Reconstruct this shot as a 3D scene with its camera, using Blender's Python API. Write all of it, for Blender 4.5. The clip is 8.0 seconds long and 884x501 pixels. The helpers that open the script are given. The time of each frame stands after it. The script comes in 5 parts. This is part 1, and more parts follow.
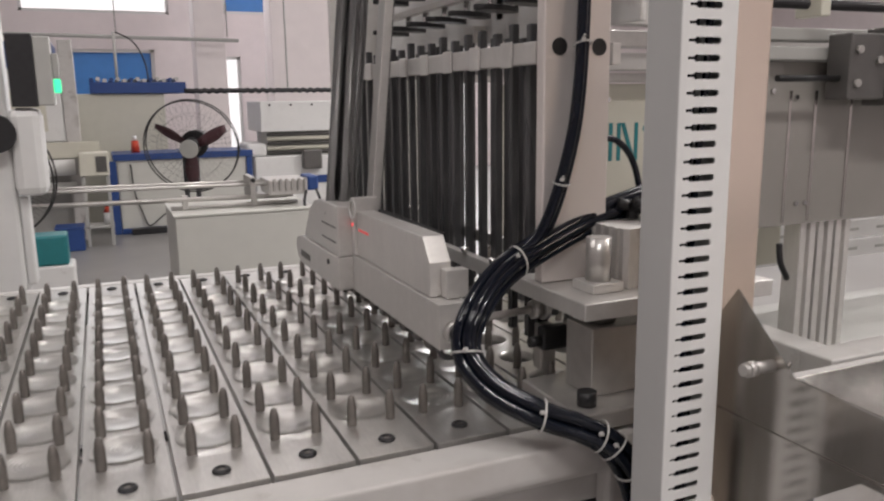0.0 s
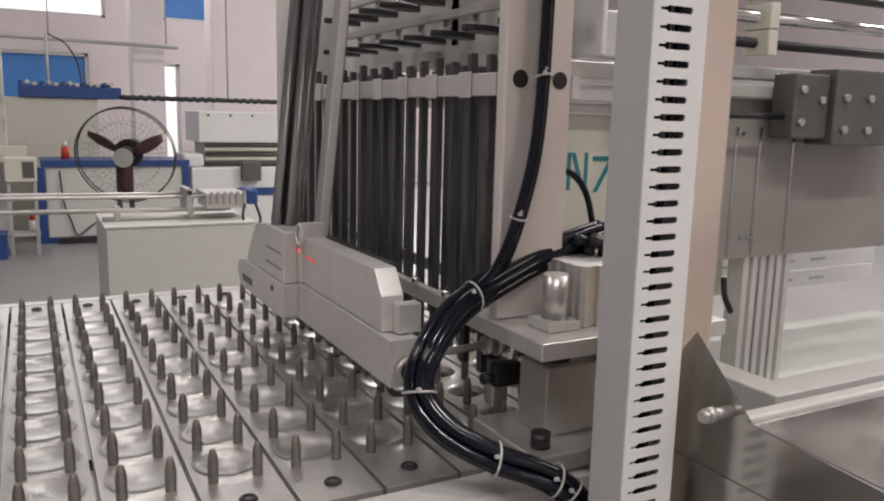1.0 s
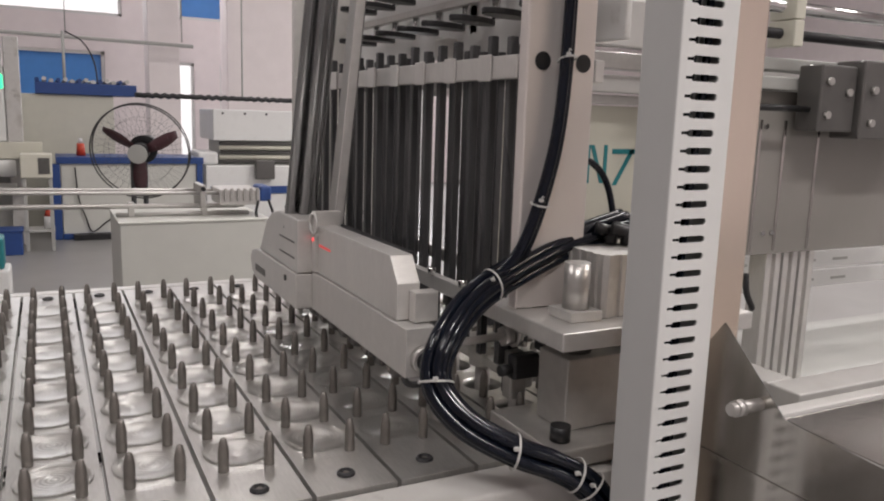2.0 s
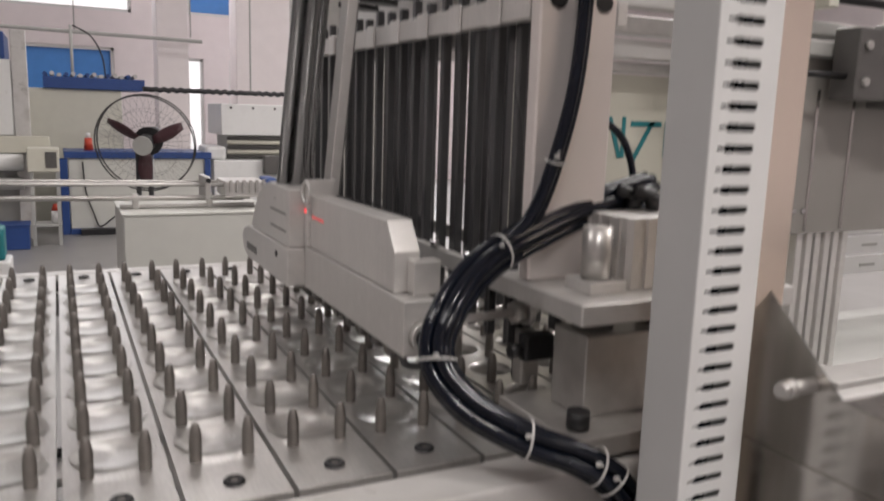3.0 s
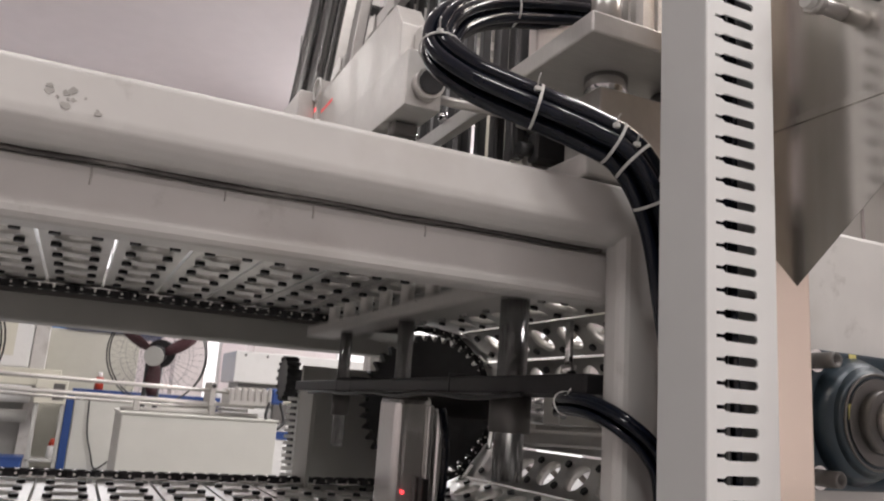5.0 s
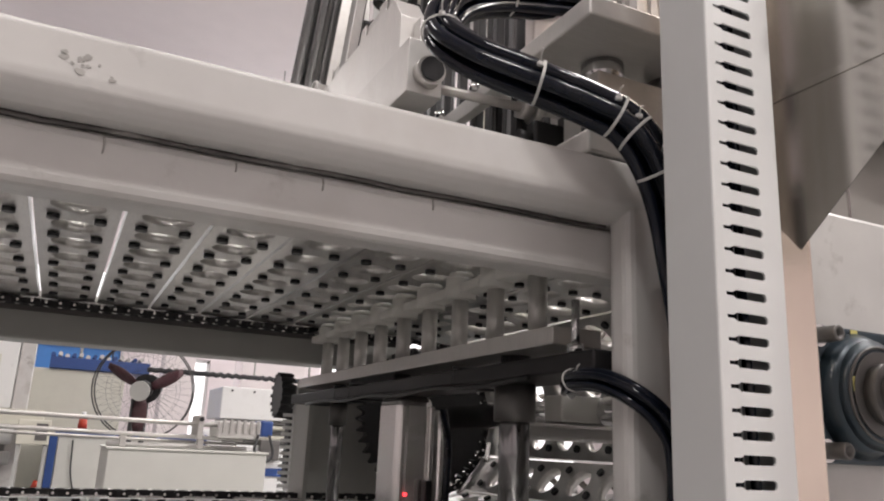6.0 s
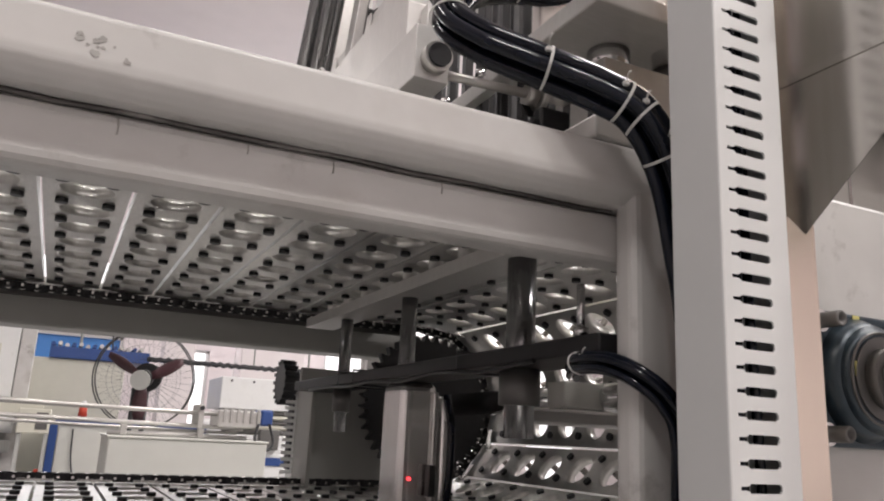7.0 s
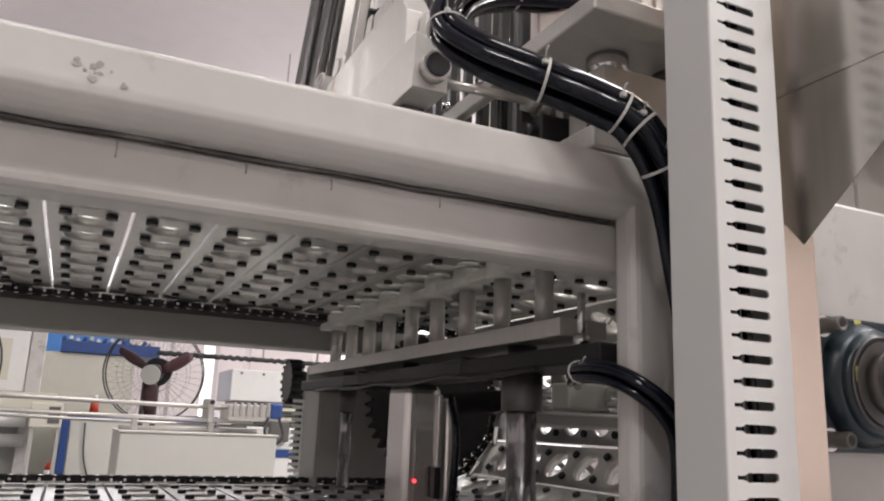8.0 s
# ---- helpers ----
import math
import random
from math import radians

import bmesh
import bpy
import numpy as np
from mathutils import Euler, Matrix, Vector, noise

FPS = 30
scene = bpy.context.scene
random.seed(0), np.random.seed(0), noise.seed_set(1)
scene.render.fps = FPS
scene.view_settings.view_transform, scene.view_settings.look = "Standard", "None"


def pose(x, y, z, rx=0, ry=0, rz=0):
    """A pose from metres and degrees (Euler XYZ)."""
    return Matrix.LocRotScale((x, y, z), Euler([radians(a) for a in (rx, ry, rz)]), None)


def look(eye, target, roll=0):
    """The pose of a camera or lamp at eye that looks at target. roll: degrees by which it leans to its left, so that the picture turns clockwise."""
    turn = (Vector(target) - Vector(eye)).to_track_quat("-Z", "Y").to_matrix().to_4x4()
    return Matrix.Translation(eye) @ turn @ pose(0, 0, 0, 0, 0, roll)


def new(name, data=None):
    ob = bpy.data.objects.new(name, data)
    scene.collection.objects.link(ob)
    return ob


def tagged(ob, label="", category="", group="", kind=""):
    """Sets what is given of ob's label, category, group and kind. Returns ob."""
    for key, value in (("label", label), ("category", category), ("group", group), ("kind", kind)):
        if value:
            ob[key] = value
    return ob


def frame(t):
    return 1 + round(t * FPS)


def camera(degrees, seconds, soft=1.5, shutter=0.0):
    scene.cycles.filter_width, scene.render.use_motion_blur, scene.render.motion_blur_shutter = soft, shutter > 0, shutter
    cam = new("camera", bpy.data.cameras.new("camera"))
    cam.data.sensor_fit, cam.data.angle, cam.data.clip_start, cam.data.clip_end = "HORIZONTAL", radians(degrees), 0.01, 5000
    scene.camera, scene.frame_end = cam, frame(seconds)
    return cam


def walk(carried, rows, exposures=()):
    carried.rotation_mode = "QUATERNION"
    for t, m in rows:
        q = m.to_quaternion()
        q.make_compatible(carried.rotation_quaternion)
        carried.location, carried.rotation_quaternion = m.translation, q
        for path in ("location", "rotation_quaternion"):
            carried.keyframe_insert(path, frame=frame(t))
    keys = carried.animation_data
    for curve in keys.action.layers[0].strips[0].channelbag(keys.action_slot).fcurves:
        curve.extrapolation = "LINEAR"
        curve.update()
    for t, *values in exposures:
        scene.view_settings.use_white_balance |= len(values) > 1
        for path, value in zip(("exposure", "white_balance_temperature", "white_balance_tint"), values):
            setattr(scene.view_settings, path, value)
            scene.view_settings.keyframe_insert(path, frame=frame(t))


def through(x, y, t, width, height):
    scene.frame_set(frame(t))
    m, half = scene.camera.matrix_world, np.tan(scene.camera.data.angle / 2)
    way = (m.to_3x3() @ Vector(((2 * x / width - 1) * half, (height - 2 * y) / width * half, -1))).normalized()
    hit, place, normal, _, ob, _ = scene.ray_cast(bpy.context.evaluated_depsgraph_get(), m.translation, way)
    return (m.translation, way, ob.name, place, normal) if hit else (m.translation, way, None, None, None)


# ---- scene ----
cam = camera(59.2, 8.0, soft=2.0, shutter=0.4)
PATH = [
    (0, (0.0357, 0.0243, 1.2937), (0.8158, 1.8261, 0.9128), -0.76),
    (0.5, (0.0398, 0.0536, 1.3119), (0.9222, 1.8124, 0.9542), 0.87),
    (1, (0.0341, 0.0571, 1.3060), (0.9599, 1.7970, 0.9659), 1.39),
    (1.5, (0.0332, 0.0628, 1.2931), (0.9471, 1.8089, 0.9528), 1.58),
    (2.8, (0.0672, 0.1222, 1.2796), (0.9463, 1.8868, 0.9429), 1.77),
    (3, (0.0795, 0.1412, 1.2456), (0.9547, 1.9068, 0.9039), 1.77),
    (3.2, (0.0980, 0.1630, 1.1660), (0.9720, 1.9380, 0.8730), 2.60),
    (3.5, (0.1295, 0.1827, 1.0721), (0.9894, 1.9756, 0.8578), 3.46),
    (3.8, (0.1230, 0.1880, 1.0330), (0.9650, 2.0010, 0.9590), 4.50),
    (4, (0.1330, 0.1990, 0.9940), (0.9640, 2.0180, 0.9850), 4.90),
    (4.2, (0.1390, 0.1940, 0.9500), (0.9610, 2.0160, 1.0050), 5.50),
    (4.5, (0.1275, 0.1831, 0.8721), (0.9500, 1.9979, 1.0452), 5.64),
    (4.7, (0.1262, 0.1699, 0.8432), (0.9387, 1.9756, 1.1244), 4.84),
    (5.8, (0.1236, 0.1839, 0.7662), (0.9452, 1.9359, 1.2714), 2.67),
    (6, (0.1166, 0.1829, 0.7708), (0.9454, 1.9350, 1.2641), 2.57),
    (6.5, (0.1132, 0.1840, 0.7627), (0.9470, 1.9357, 1.2490), 2.68),
    (7, (0.1096, 0.1818, 0.7638), (0.9436, 1.9372, 1.2361), 2.77),
    (7.5, (0.1164, 0.1723, 0.7617), (0.9138, 1.9472, 1.2243), 3.16),
    (8, (0.1117, 0.1739, 0.7791), (0.9312, 1.9432, 1.2240), 2.26),
]
walk(cam, [(t, look(eye, target, roll)) for t, eye, target, roll in PATH],
     exposures=((0.0, -0.64), (3.0, -0.60), (3.5, -0.46), (4.5, -0.26), (5.8, -0.06), (8.0, -0.06)))

# ---- world and light ----
world = bpy.data.worlds.new("world")
scene.world = world
world.use_nodes = True
wn = world.node_tree.nodes
sky = wn.new("ShaderNodeTexSky")
sky.sky_type, sky.sun_disc, sky.sun_elevation, sky.sun_rotation = "NISHITA", False, radians(40), radians(200)
world.node_tree.links.new(sky.outputs[0], wn["Background"].inputs[0])
wn["Background"].inputs[1].default_value = 0.1


def area(name, eye, target, sx, sy, watts, colour):
    data = bpy.data.lights.new(name, "AREA")
    data.shape, data.size, data.size_y, data.energy, data.color = "RECTANGLE", sx, sy, watts, colour
    ob = new(name, data)
    ob.matrix_world = look(eye, target)
    return ob


WARM, COOL = (1.0, 0.955, 0.93), (0.98, 0.98, 1.0)
# daylight in the back wall's windows, and unseen ceiling lamps added to brighten the machine
area("window_light", (0.3, 13.6, 3.6), (0.3, 0, 1.0), 6.0, 1.6, 95, COOL)
# This one belongs to an added pane and lights the turn from behind.
area("window_light", (5.5, 13.6, 2.2), (2.0, 0, 0.8), 1.8, 2.4, 260, COOL)
for lx, ly, w in ((-2.6, 1.5, 52), (1.0, 4.5, 44), (9.5, 2.5, 260), (5.0, 4.5, 240), (-2.0, 8.5, 34), (3.5, 9.0, 45), (4.5, -0.5, 130), (3.2, 1.6, 90)):
    area("ceiling_lamp_light", (lx, ly, 4.72), (lx, ly, 0), 1.5, 0.5, w, WARM)
area("ceiling_lamp_light", (1.15, -1.75, 4.72), (1.15, -1.75, 0), 0.45, 0.18, 70, WARM)
# Two more unseen lamps, added to fill the front faces with light.
area("ceiling_lamp_light", (-1.0, -1.75, 4.72), (-1.0, -1.75, 0), 1.5, 0.5, 108, WARM)
area("ceiling_lamp_light", (3.0, -4.6, 4.72), (3.0, -4.6, 0), 1.5, 0.5, 35, WARM)


# ---- materials ----
def shader(name):
    m = bpy.data.materials.new(name)
    m.use_nodes = True
    return m, m.node_tree.nodes, m.node_tree.links, m.node_tree.nodes["Principled BSDF"]


def surface(name, colour, rough=0.5, metal=0.0, vary=0.12, grain=60.0, bump=0.05, stretch=(1, 1, 1), stain=0.0, stain_colour=(0.1, 0.09, 0.08), coat=0.0, rvary=0.15, spec=0.5):
    """Colour and gloss with two scales of noise, fine relief, and stains."""
    m, n, l, b = shader(name)
    tc = n.new("ShaderNodeTexCoord")
    mp = n.new("ShaderNodeMapping")
    mp.inputs["Scale"].default_value = stretch
    l.new(tc.outputs["Object"], mp.inputs[0])
    fine, broad = n.new("ShaderNodeTexNoise"), n.new("ShaderNodeTexNoise")
    fine.inputs["Scale"].default_value, fine.inputs["Detail"].default_value = grain, 6
    broad.inputs["Scale"].default_value, broad.inputs["Detail"].default_value = grain / 12, 4
    for q in (fine, broad):
        l.new(mp.outputs[0], q.inputs["Vector"])
    info = n.new("ShaderNodeObjectInfo")
    add = n.new("ShaderNodeMath")
    add.operation = "ADD"
    l.new(fine.outputs[0], add.inputs[0])
    l.new(broad.outputs[0], add.inputs[1])
    add2 = n.new("ShaderNodeMath")
    add2.operation, add2.inputs[2].default_value = "MULTIPLY_ADD", -0.25
    l.new(info.outputs["Random"], add2.inputs[0])
    add2.inputs[1].default_value = 0.5
    add3 = n.new("ShaderNodeMath")
    l.new(add.outputs[0], add3.inputs[0])
    l.new(add2.outputs[0], add3.inputs[1])
    rg = n.new("ShaderNodeMapRange")
    rg.inputs[1].default_value, rg.inputs[2].default_value = 0.55, 1.45
    rg.inputs[3].default_value, rg.inputs[4].default_value = 1 - vary, 1 + vary
    l.new(add3.outputs[0], rg.inputs[0])
    mul = n.new("ShaderNodeVectorMath")
    mul.operation = "SCALE"
    mul.inputs[0].default_value = colour
    l.new(rg.outputs[0], mul.inputs["Scale"])
    out = mul.outputs[0]
    if stain:
        spots = n.new("ShaderNodeTexNoise")
        spots.inputs["Scale"].default_value, spots.inputs["Detail"].default_value = grain / 4, 8
        l.new(tc.outputs["Object"], spots.inputs["Vector"])
        r2 = n.new("ShaderNodeMapRange")
        r2.inputs[1].default_value, r2.inputs[2].default_value, r2.inputs[4].default_value = 0.55, 0.74, stain
        l.new(spots.outputs[0], r2.inputs[0])
        mix = n.new("ShaderNodeMix")
        mix.data_type = "RGBA"
        l.new(r2.outputs[0], mix.inputs[0])
        l.new(out, mix.inputs[6])
        mix.inputs[7].default_value = (*stain_colour, 1)
        out = mix.outputs[2]
    l.new(out, b.inputs["Base Color"])
    rr = n.new("ShaderNodeMapRange")
    rr.inputs[1].default_value, rr.inputs[2].default_value = 0.3, 0.7
    rr.inputs[3].default_value, rr.inputs[4].default_value = max(0.03, rough * (1 - rvary)), min(1, rough * (1 + rvary))
    l.new(broad.outputs[0], rr.inputs[0])
    l.new(rr.outputs[0], b.inputs["Roughness"])
    b.inputs["Metallic"].default_value = metal
    b.inputs["Coat Weight"].default_value = coat
    b.inputs["Specular IOR Level"].default_value = spec
    if bump:
        bp = n.new("ShaderNodeBump")
        bp.inputs["Strength"].default_value, bp.inputs["Distance"].default_value = bump, 0.002
        l.new(fine.outputs[0], bp.inputs["Height"])
        l.new(bp.outputs[0], b.inputs["Normal"])
    return m


def glow(name, colour, strength):
    m, n, l, b = shader(name)
    b.inputs["Base Color"].default_value = (*colour, 1)
    b.inputs["Emission Color"].default_value = (*colour, 1)
    b.inputs["Emission Strength"].default_value = strength
    return m


def ring_relief(m, base):
    """Fine concentric turning marks round each pocket along a plate, as a normal for the shader base."""
    n, l = m.node_tree.nodes, m.node_tree.links
    tc, sep = n.new("ShaderNodeTexCoord"), n.new("ShaderNodeSeparateXYZ")
    l.new(tc.outputs["Object"], sep.inputs[0])

    def calc(op, a, b=None):
        q = n.new("ShaderNodeMath")
        q.operation = op
        for i, v in enumerate((a, b)):
            if v is None:
                continue
            if isinstance(v, (int, float)):
                q.inputs[i].default_value = v
            else:
                l.new(v, q.inputs[i])
        return q.outputs[0]
    y = calc("SUBTRACT", calc("FLOORED_MODULO", calc("ADD", sep.outputs[1], base), 0.0762), 0.0381)
    r = calc("SQRT", calc("ADD", calc("MULTIPLY", sep.outputs[0], sep.outputs[0]), calc("MULTIPLY", y, y)))
    wob = n.new("ShaderNodeTexNoise")
    wob.inputs["Scale"].default_value = 45
    l.new(tc.outputs["Object"], wob.inputs["Vector"])
    ring = calc("MULTIPLY", calc("SINE", calc("MULTIPLY", r, 1500.0)), calc("LESS_THAN", calc("ABSOLUTE", sep.outputs[0]), 0.026))
    ring = calc("MULTIPLY", ring, calc("POWER", wob.outputs[0], 1.5))
    ring = calc("MULTIPLY", ring, calc("GREATER_THAN", sep.outputs[1], 0.716 if base < 0 else -1.0))
    bp = n.new("ShaderNodeBump")
    bp.inputs["Strength"].default_value, bp.inputs["Distance"].default_value = 0.75, 0.0005
    l.new(ring, bp.inputs["Height"])
    return bp


def frosted(name, tint, through, gloss, rough):
    """Thin milky plastic: some light goes straight through, some is spread, and the skin is glossy."""
    m, n, l, b = shader(name)
    n.remove(b)
    tr, tl, gl = n.new("ShaderNodeBsdfTransparent"), n.new("ShaderNodeBsdfTranslucent"), n.new("ShaderNodeBsdfGlossy")
    m1, m2 = n.new("ShaderNodeMixShader"), n.new("ShaderNodeMixShader")
    tr.inputs[0].default_value = tl.inputs[0].default_value = (*tint, 1)
    gl.inputs["Roughness"].default_value = rough
    gl.inputs["Color"].default_value = (0.9, 0.89, 0.87, 1)
    m1.inputs[0].default_value = 1 - through
    fr, ad = n.new("ShaderNodeFresnel"), n.new("ShaderNodeMath")
    ad.inputs[1].default_value = gloss
    l.new(fr.outputs[0], ad.inputs[0])
    l.new(ad.outputs[0], m2.inputs[0])
    l.new(tr.outputs[0], m1.inputs[1])
    df, m0 = n.new("ShaderNodeBsdfDiffuse"), n.new("ShaderNodeMixShader")
    df.inputs[0].default_value = (0.86, 0.86, 0.84, 1)
    m0.inputs[0].default_value = 0.12
    l.new(tl.outputs[0], m0.inputs[1])
    l.new(df.outputs[0], m0.inputs[2])
    l.new(m0.outputs[0], m1.inputs[2])
    l.new(m1.outputs[0], m2.inputs[1])
    l.new(gl.outputs[0], m2.inputs[2])
    l.new(m2.outputs[0], n["Material Output"].inputs[0])
    l.new(ring_relief(m, 0.0381).outputs[0], gl.inputs["Normal"])
    return m


def clear(name, tint, gloss, rough):
    """Thin clear plastic: mostly see-through, with a glossy skin."""
    m, n, l, b = shader(name)
    n.remove(b)
    tr, gl, mx, fr = n.new("ShaderNodeBsdfTransparent"), n.new("ShaderNodeBsdfGlossy"), n.new("ShaderNodeMixShader"), n.new("ShaderNodeFresnel")
    tr.inputs[0].default_value = (*tint, 1)
    gl.inputs["Roughness"].default_value = rough
    ad = n.new("ShaderNodeMath")
    ad.inputs[1].default_value = gloss
    l.new(fr.outputs[0], ad.inputs[0])
    l.new(ad.outputs[0], mx.inputs[0])
    l.new(tr.outputs[0], mx.inputs[1])
    l.new(gl.outputs[0], mx.inputs[2])
    l.new(mx.outputs[0], n["Material Output"].inputs[0])
    return m


M = {
    "cream": surface("cream_paint", (0.53, 0.517, 0.50), 0.33, 0, 0.09, 26, 0.08, stain=0.7, stain_colour=(0.28, 0.25, 0.22)),
    "white": surface("white_plastic", (0.72, 0.72, 0.71), 0.40, 0, 0.03, 40, 0.03, stain=0.12, stain_colour=(0.4, 0.38, 0.35)),
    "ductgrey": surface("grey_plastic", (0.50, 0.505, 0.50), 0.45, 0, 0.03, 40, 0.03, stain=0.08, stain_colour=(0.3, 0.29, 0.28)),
    "alu": surface("milled_aluminium", (0.64, 0.625, 0.605), 0.42, 0.55, 0.10, 90, 0.05, (1, 8, 1)),
    "plate": surface("worn_plate_aluminium", (0.64, 0.63, 0.61), 0.33, 0.85, 0.12, 70, 0.05, (6, 1, 1), stain=0.25, stain_colour=(0.25, 0.23, 0.21)),
    "steel": surface("stainless_sheet", (0.52, 0.50, 0.48), 0.17, 0.95, 0.12, 18, 0.02, (1, 1, 1), stain=0.25, stain_colour=(0.34, 0.31, 0.28), rvary=0.4),
    "chutesteel": surface("streaked_stainless_sheet", (0.51, 0.49, 0.465), 0.18, 0.94, 0.16, 22, 0.03, (5, 5, 0.5), stain=0.45, stain_colour=(0.36, 0.33, 0.30), rvary=0.5),
    "seam": surface("sealed_joint", (0.10, 0.09, 0.085), 0.35, 0.3, 0.5, 50, 0.1, stain=0.75, stain_colour=(0.42, 0.40, 0.38)),
    "silver": surface("drawn_aluminium", (0.80, 0.79, 0.775), 0.22, 0.85, 0.05, 30, 0.02, (2, 2, 1)),
    "coldsteel": surface("ground_steel", (0.52, 0.505, 0.485), 0.34, 0.65, 0.15, 70, 0.06),
    "chrome": surface("polished_rod", (0.62, 0.62, 0.62), 0.12, 1.0, 0.05, 40, 0.0),
    "pin": surface("pin_steel", (0.21, 0.195, 0.18), 0.46, 0.75, 0.18, 120, 0.05),
    "bar": surface("dark_bar", (0.068, 0.068, 0.071), 0.30, 0.3, 0.25, 60, 0.08, (1, 1, 0.2), stain=0.3, stain_colour=(0.13, 0.13, 0.13)),
    "black": surface("black_steel", (0.022, 0.022, 0.024), 0.42, 0.2, 0.3, 90, 0.08),
    "tube": surface("black_hose", (0.005, 0.007, 0.013), 0.10, 0, 0.3, 60, 0.02, spec=0.30),
    "darkplate": surface("dark_plate", (0.026, 0.025, 0.027), 0.45, 0.4, 0.25, 50, 0.05),
    "tie": surface("nylon_tie", (0.58, 0.57, 0.55), 0.35, 0, 0.05, 90, 0.03),
    "nylon": surface("nylon_cap", (0.70, 0.69, 0.65), 0.5, 0, 0.06, 60, 0.04, stain=0.2, stain_colour=(0.4, 0.37, 0.32)),
    "floor": surface("concrete_floor", (0.265, 0.26, 0.255), 0.35, 0, 0.12, 4, 0.05, stain=0.35, stain_colour=(0.2, 0.19, 0.18)),
    "wall": surface("wall_paint", (0.80, 0.74, 0.74), 0.7, 0, 0.05, 6, 0.03),
    "ceiling": surface("ceiling_paint", (0.80, 0.73, 0.73), 0.8, 0, 0.04, 4, 0.02),
    "blue": surface("blue_paint", (0.02, 0.06, 0.22), 0.4, 0, 0.1, 30, 0.03),
    "bluewin": surface("blue_film", (0.07, 0.27, 0.70), 0.4, 0, 0.08, 8, 0.02),
    "machine": surface("cream_cabinet", (0.60, 0.585, 0.50), 0.45, 0, 0.05, 12, 0.03),
    "greymachine": surface("grey_cabinet", (0.42, 0.42, 0.40), 0.5, 0.1, 0.1, 12, 0.04),
    "offwhite": surface("off_white_sheet", (0.58, 0.58, 0.54), 0.45, 0, 0.05, 10, 0.03, stain=0.25, stain_colour=(0.42, 0.41, 0.37)),
    "wire": surface("fan_wire", (0.035, 0.034, 0.034), 0.5, 0.0, 0.2, 50, 0),
    "red": surface("red_plastic", (0.50, 0.05, 0.02), 0.4, 0, 0.1, 30, 0),
    "blade": surface("maroon_blade", (0.06, 0.02, 0.026), 0.45, 0, 0.15, 20, 0.02),
    "teal": surface("teal_film", (0.02, 0.19, 0.21), 0.4, 0, 0.1, 30, 0),
    "bearing": surface("bearing_paint", (0.028, 0.045, 0.06), 0.35, 0.2, 0.2, 40, 0.05),
    "acrylic": surface("smoky_acrylic", (0.29, 0.275, 0.255), 0.16, 0, 0.08, 8, 0.01, coat=0.3),
    "frost": frosted("milky_lid", (0.97, 0.97, 0.95), 0.62, 0.42, 0.30),
    "column": surface("brushed_column", (0.93, 0.81, 0.70), 0.20, 0.92, 0.06, 9, 0.015, (2, 2, 0.7), stain=0.18, stain_colour=(0.55, 0.46, 0.40), rvary=0.35),
    "endplate": surface("satin_end_plate", (0.76, 0.71, 0.685), 0.36, 0.5, 0.05, 14, 0.02, (2, 2, 0.8), stain=0.2, stain_colour=(0.52, 0.47, 0.44)),
    "darkchrome": surface("dark_polished_tube", (0.27, 0.27, 0.275), 0.17, 0.9, 0.08, 30, 0.0),
    "blind": surface("blind_fabric", (0.74, 0.66, 0.665), 0.8, 0, 0.05, 12, 0.03),
    "clearfilm": clear("clear_film", (0.96, 0.96, 0.95), 0.03, 0.12),
    "smudge": surface("grey_smudge", (0.36, 0.345, 0.325), 0.5, 0, 0.2, 60, 0.05),
    "yellow": surface("yellow_paint_mark", (0.55, 0.50, 0.18), 0.5, 0, 0.2, 60, 0.02),
    "day": glow("daylight_pane", (1.0, 0.98, 0.99), 1.1),
    "lamp": glow("lamp_tube", (1.0, 0.97, 0.94), 22.0),
    "redled": glow("red_led", (1.0, 0.04, 0.05), 3.5),
    "spot": glow("laser_spot", (0.75, 0.10, 0.10), 0.5),
    "slide": surface("oiled_slide", (0.13, 0.125, 0.12), 0.45, 0.4, 0.15, 30, 0.04),
    "greenled": glow("green_led", (0.05, 0.8, 0.35), 2.0),
}


def scuffs(m, scale, cut, dark, amount):
    """Sparse dirty scuffs over a paint."""
    n, l = m.node_tree.nodes, m.node_tree.links
    b = n["Principled BSDF"].inputs["Base Color"]
    old = b.links[0].from_socket
    tc, no, rp, mx = n.new("ShaderNodeTexCoord"), n.new("ShaderNodeTexNoise"), n.new("ShaderNodeMapRange"), n.new("ShaderNodeMixRGB")
    no.inputs["Scale"].default_value, no.inputs["Detail"].default_value, no.inputs["Roughness"].default_value = scale, 7, 0.65
    rp.inputs["From Min"].default_value, rp.inputs["From Max"].default_value, rp.inputs["To Max"].default_value = cut, cut + 0.10, amount
    l.new(tc.outputs["Object"], no.inputs["Vector"])
    l.new(no.outputs[0], rp.inputs["Value"])
    l.new(rp.outputs[0], mx.inputs[0])
    l.new(old, mx.inputs[1])
    mx.inputs[2].default_value = (*dark, 1)
    l.new(mx.outputs[0], b)


scuffs(M["cream"], 12.0, 0.585, (0.24, 0.22, 0.20), 0.55)
scuffs(M["chutesteel"], 9.0, 0.56, (0.30, 0.26, 0.22), 0.5)
scuffs(M["white"], 13.0, 0.64, (0.40, 0.37, 0.33), 0.4)

marks = ring_relief(M["plate"], 0.0381 - 0.764)
M["plate"].node_tree.links.new(M["plate"].node_tree.nodes["Bump"].outputs[0], marks.inputs["Normal"])
M["plate"].node_tree.links.new(marks.outputs[0], M["plate"].node_tree.nodes["Principled BSDF"].inputs["Normal"])


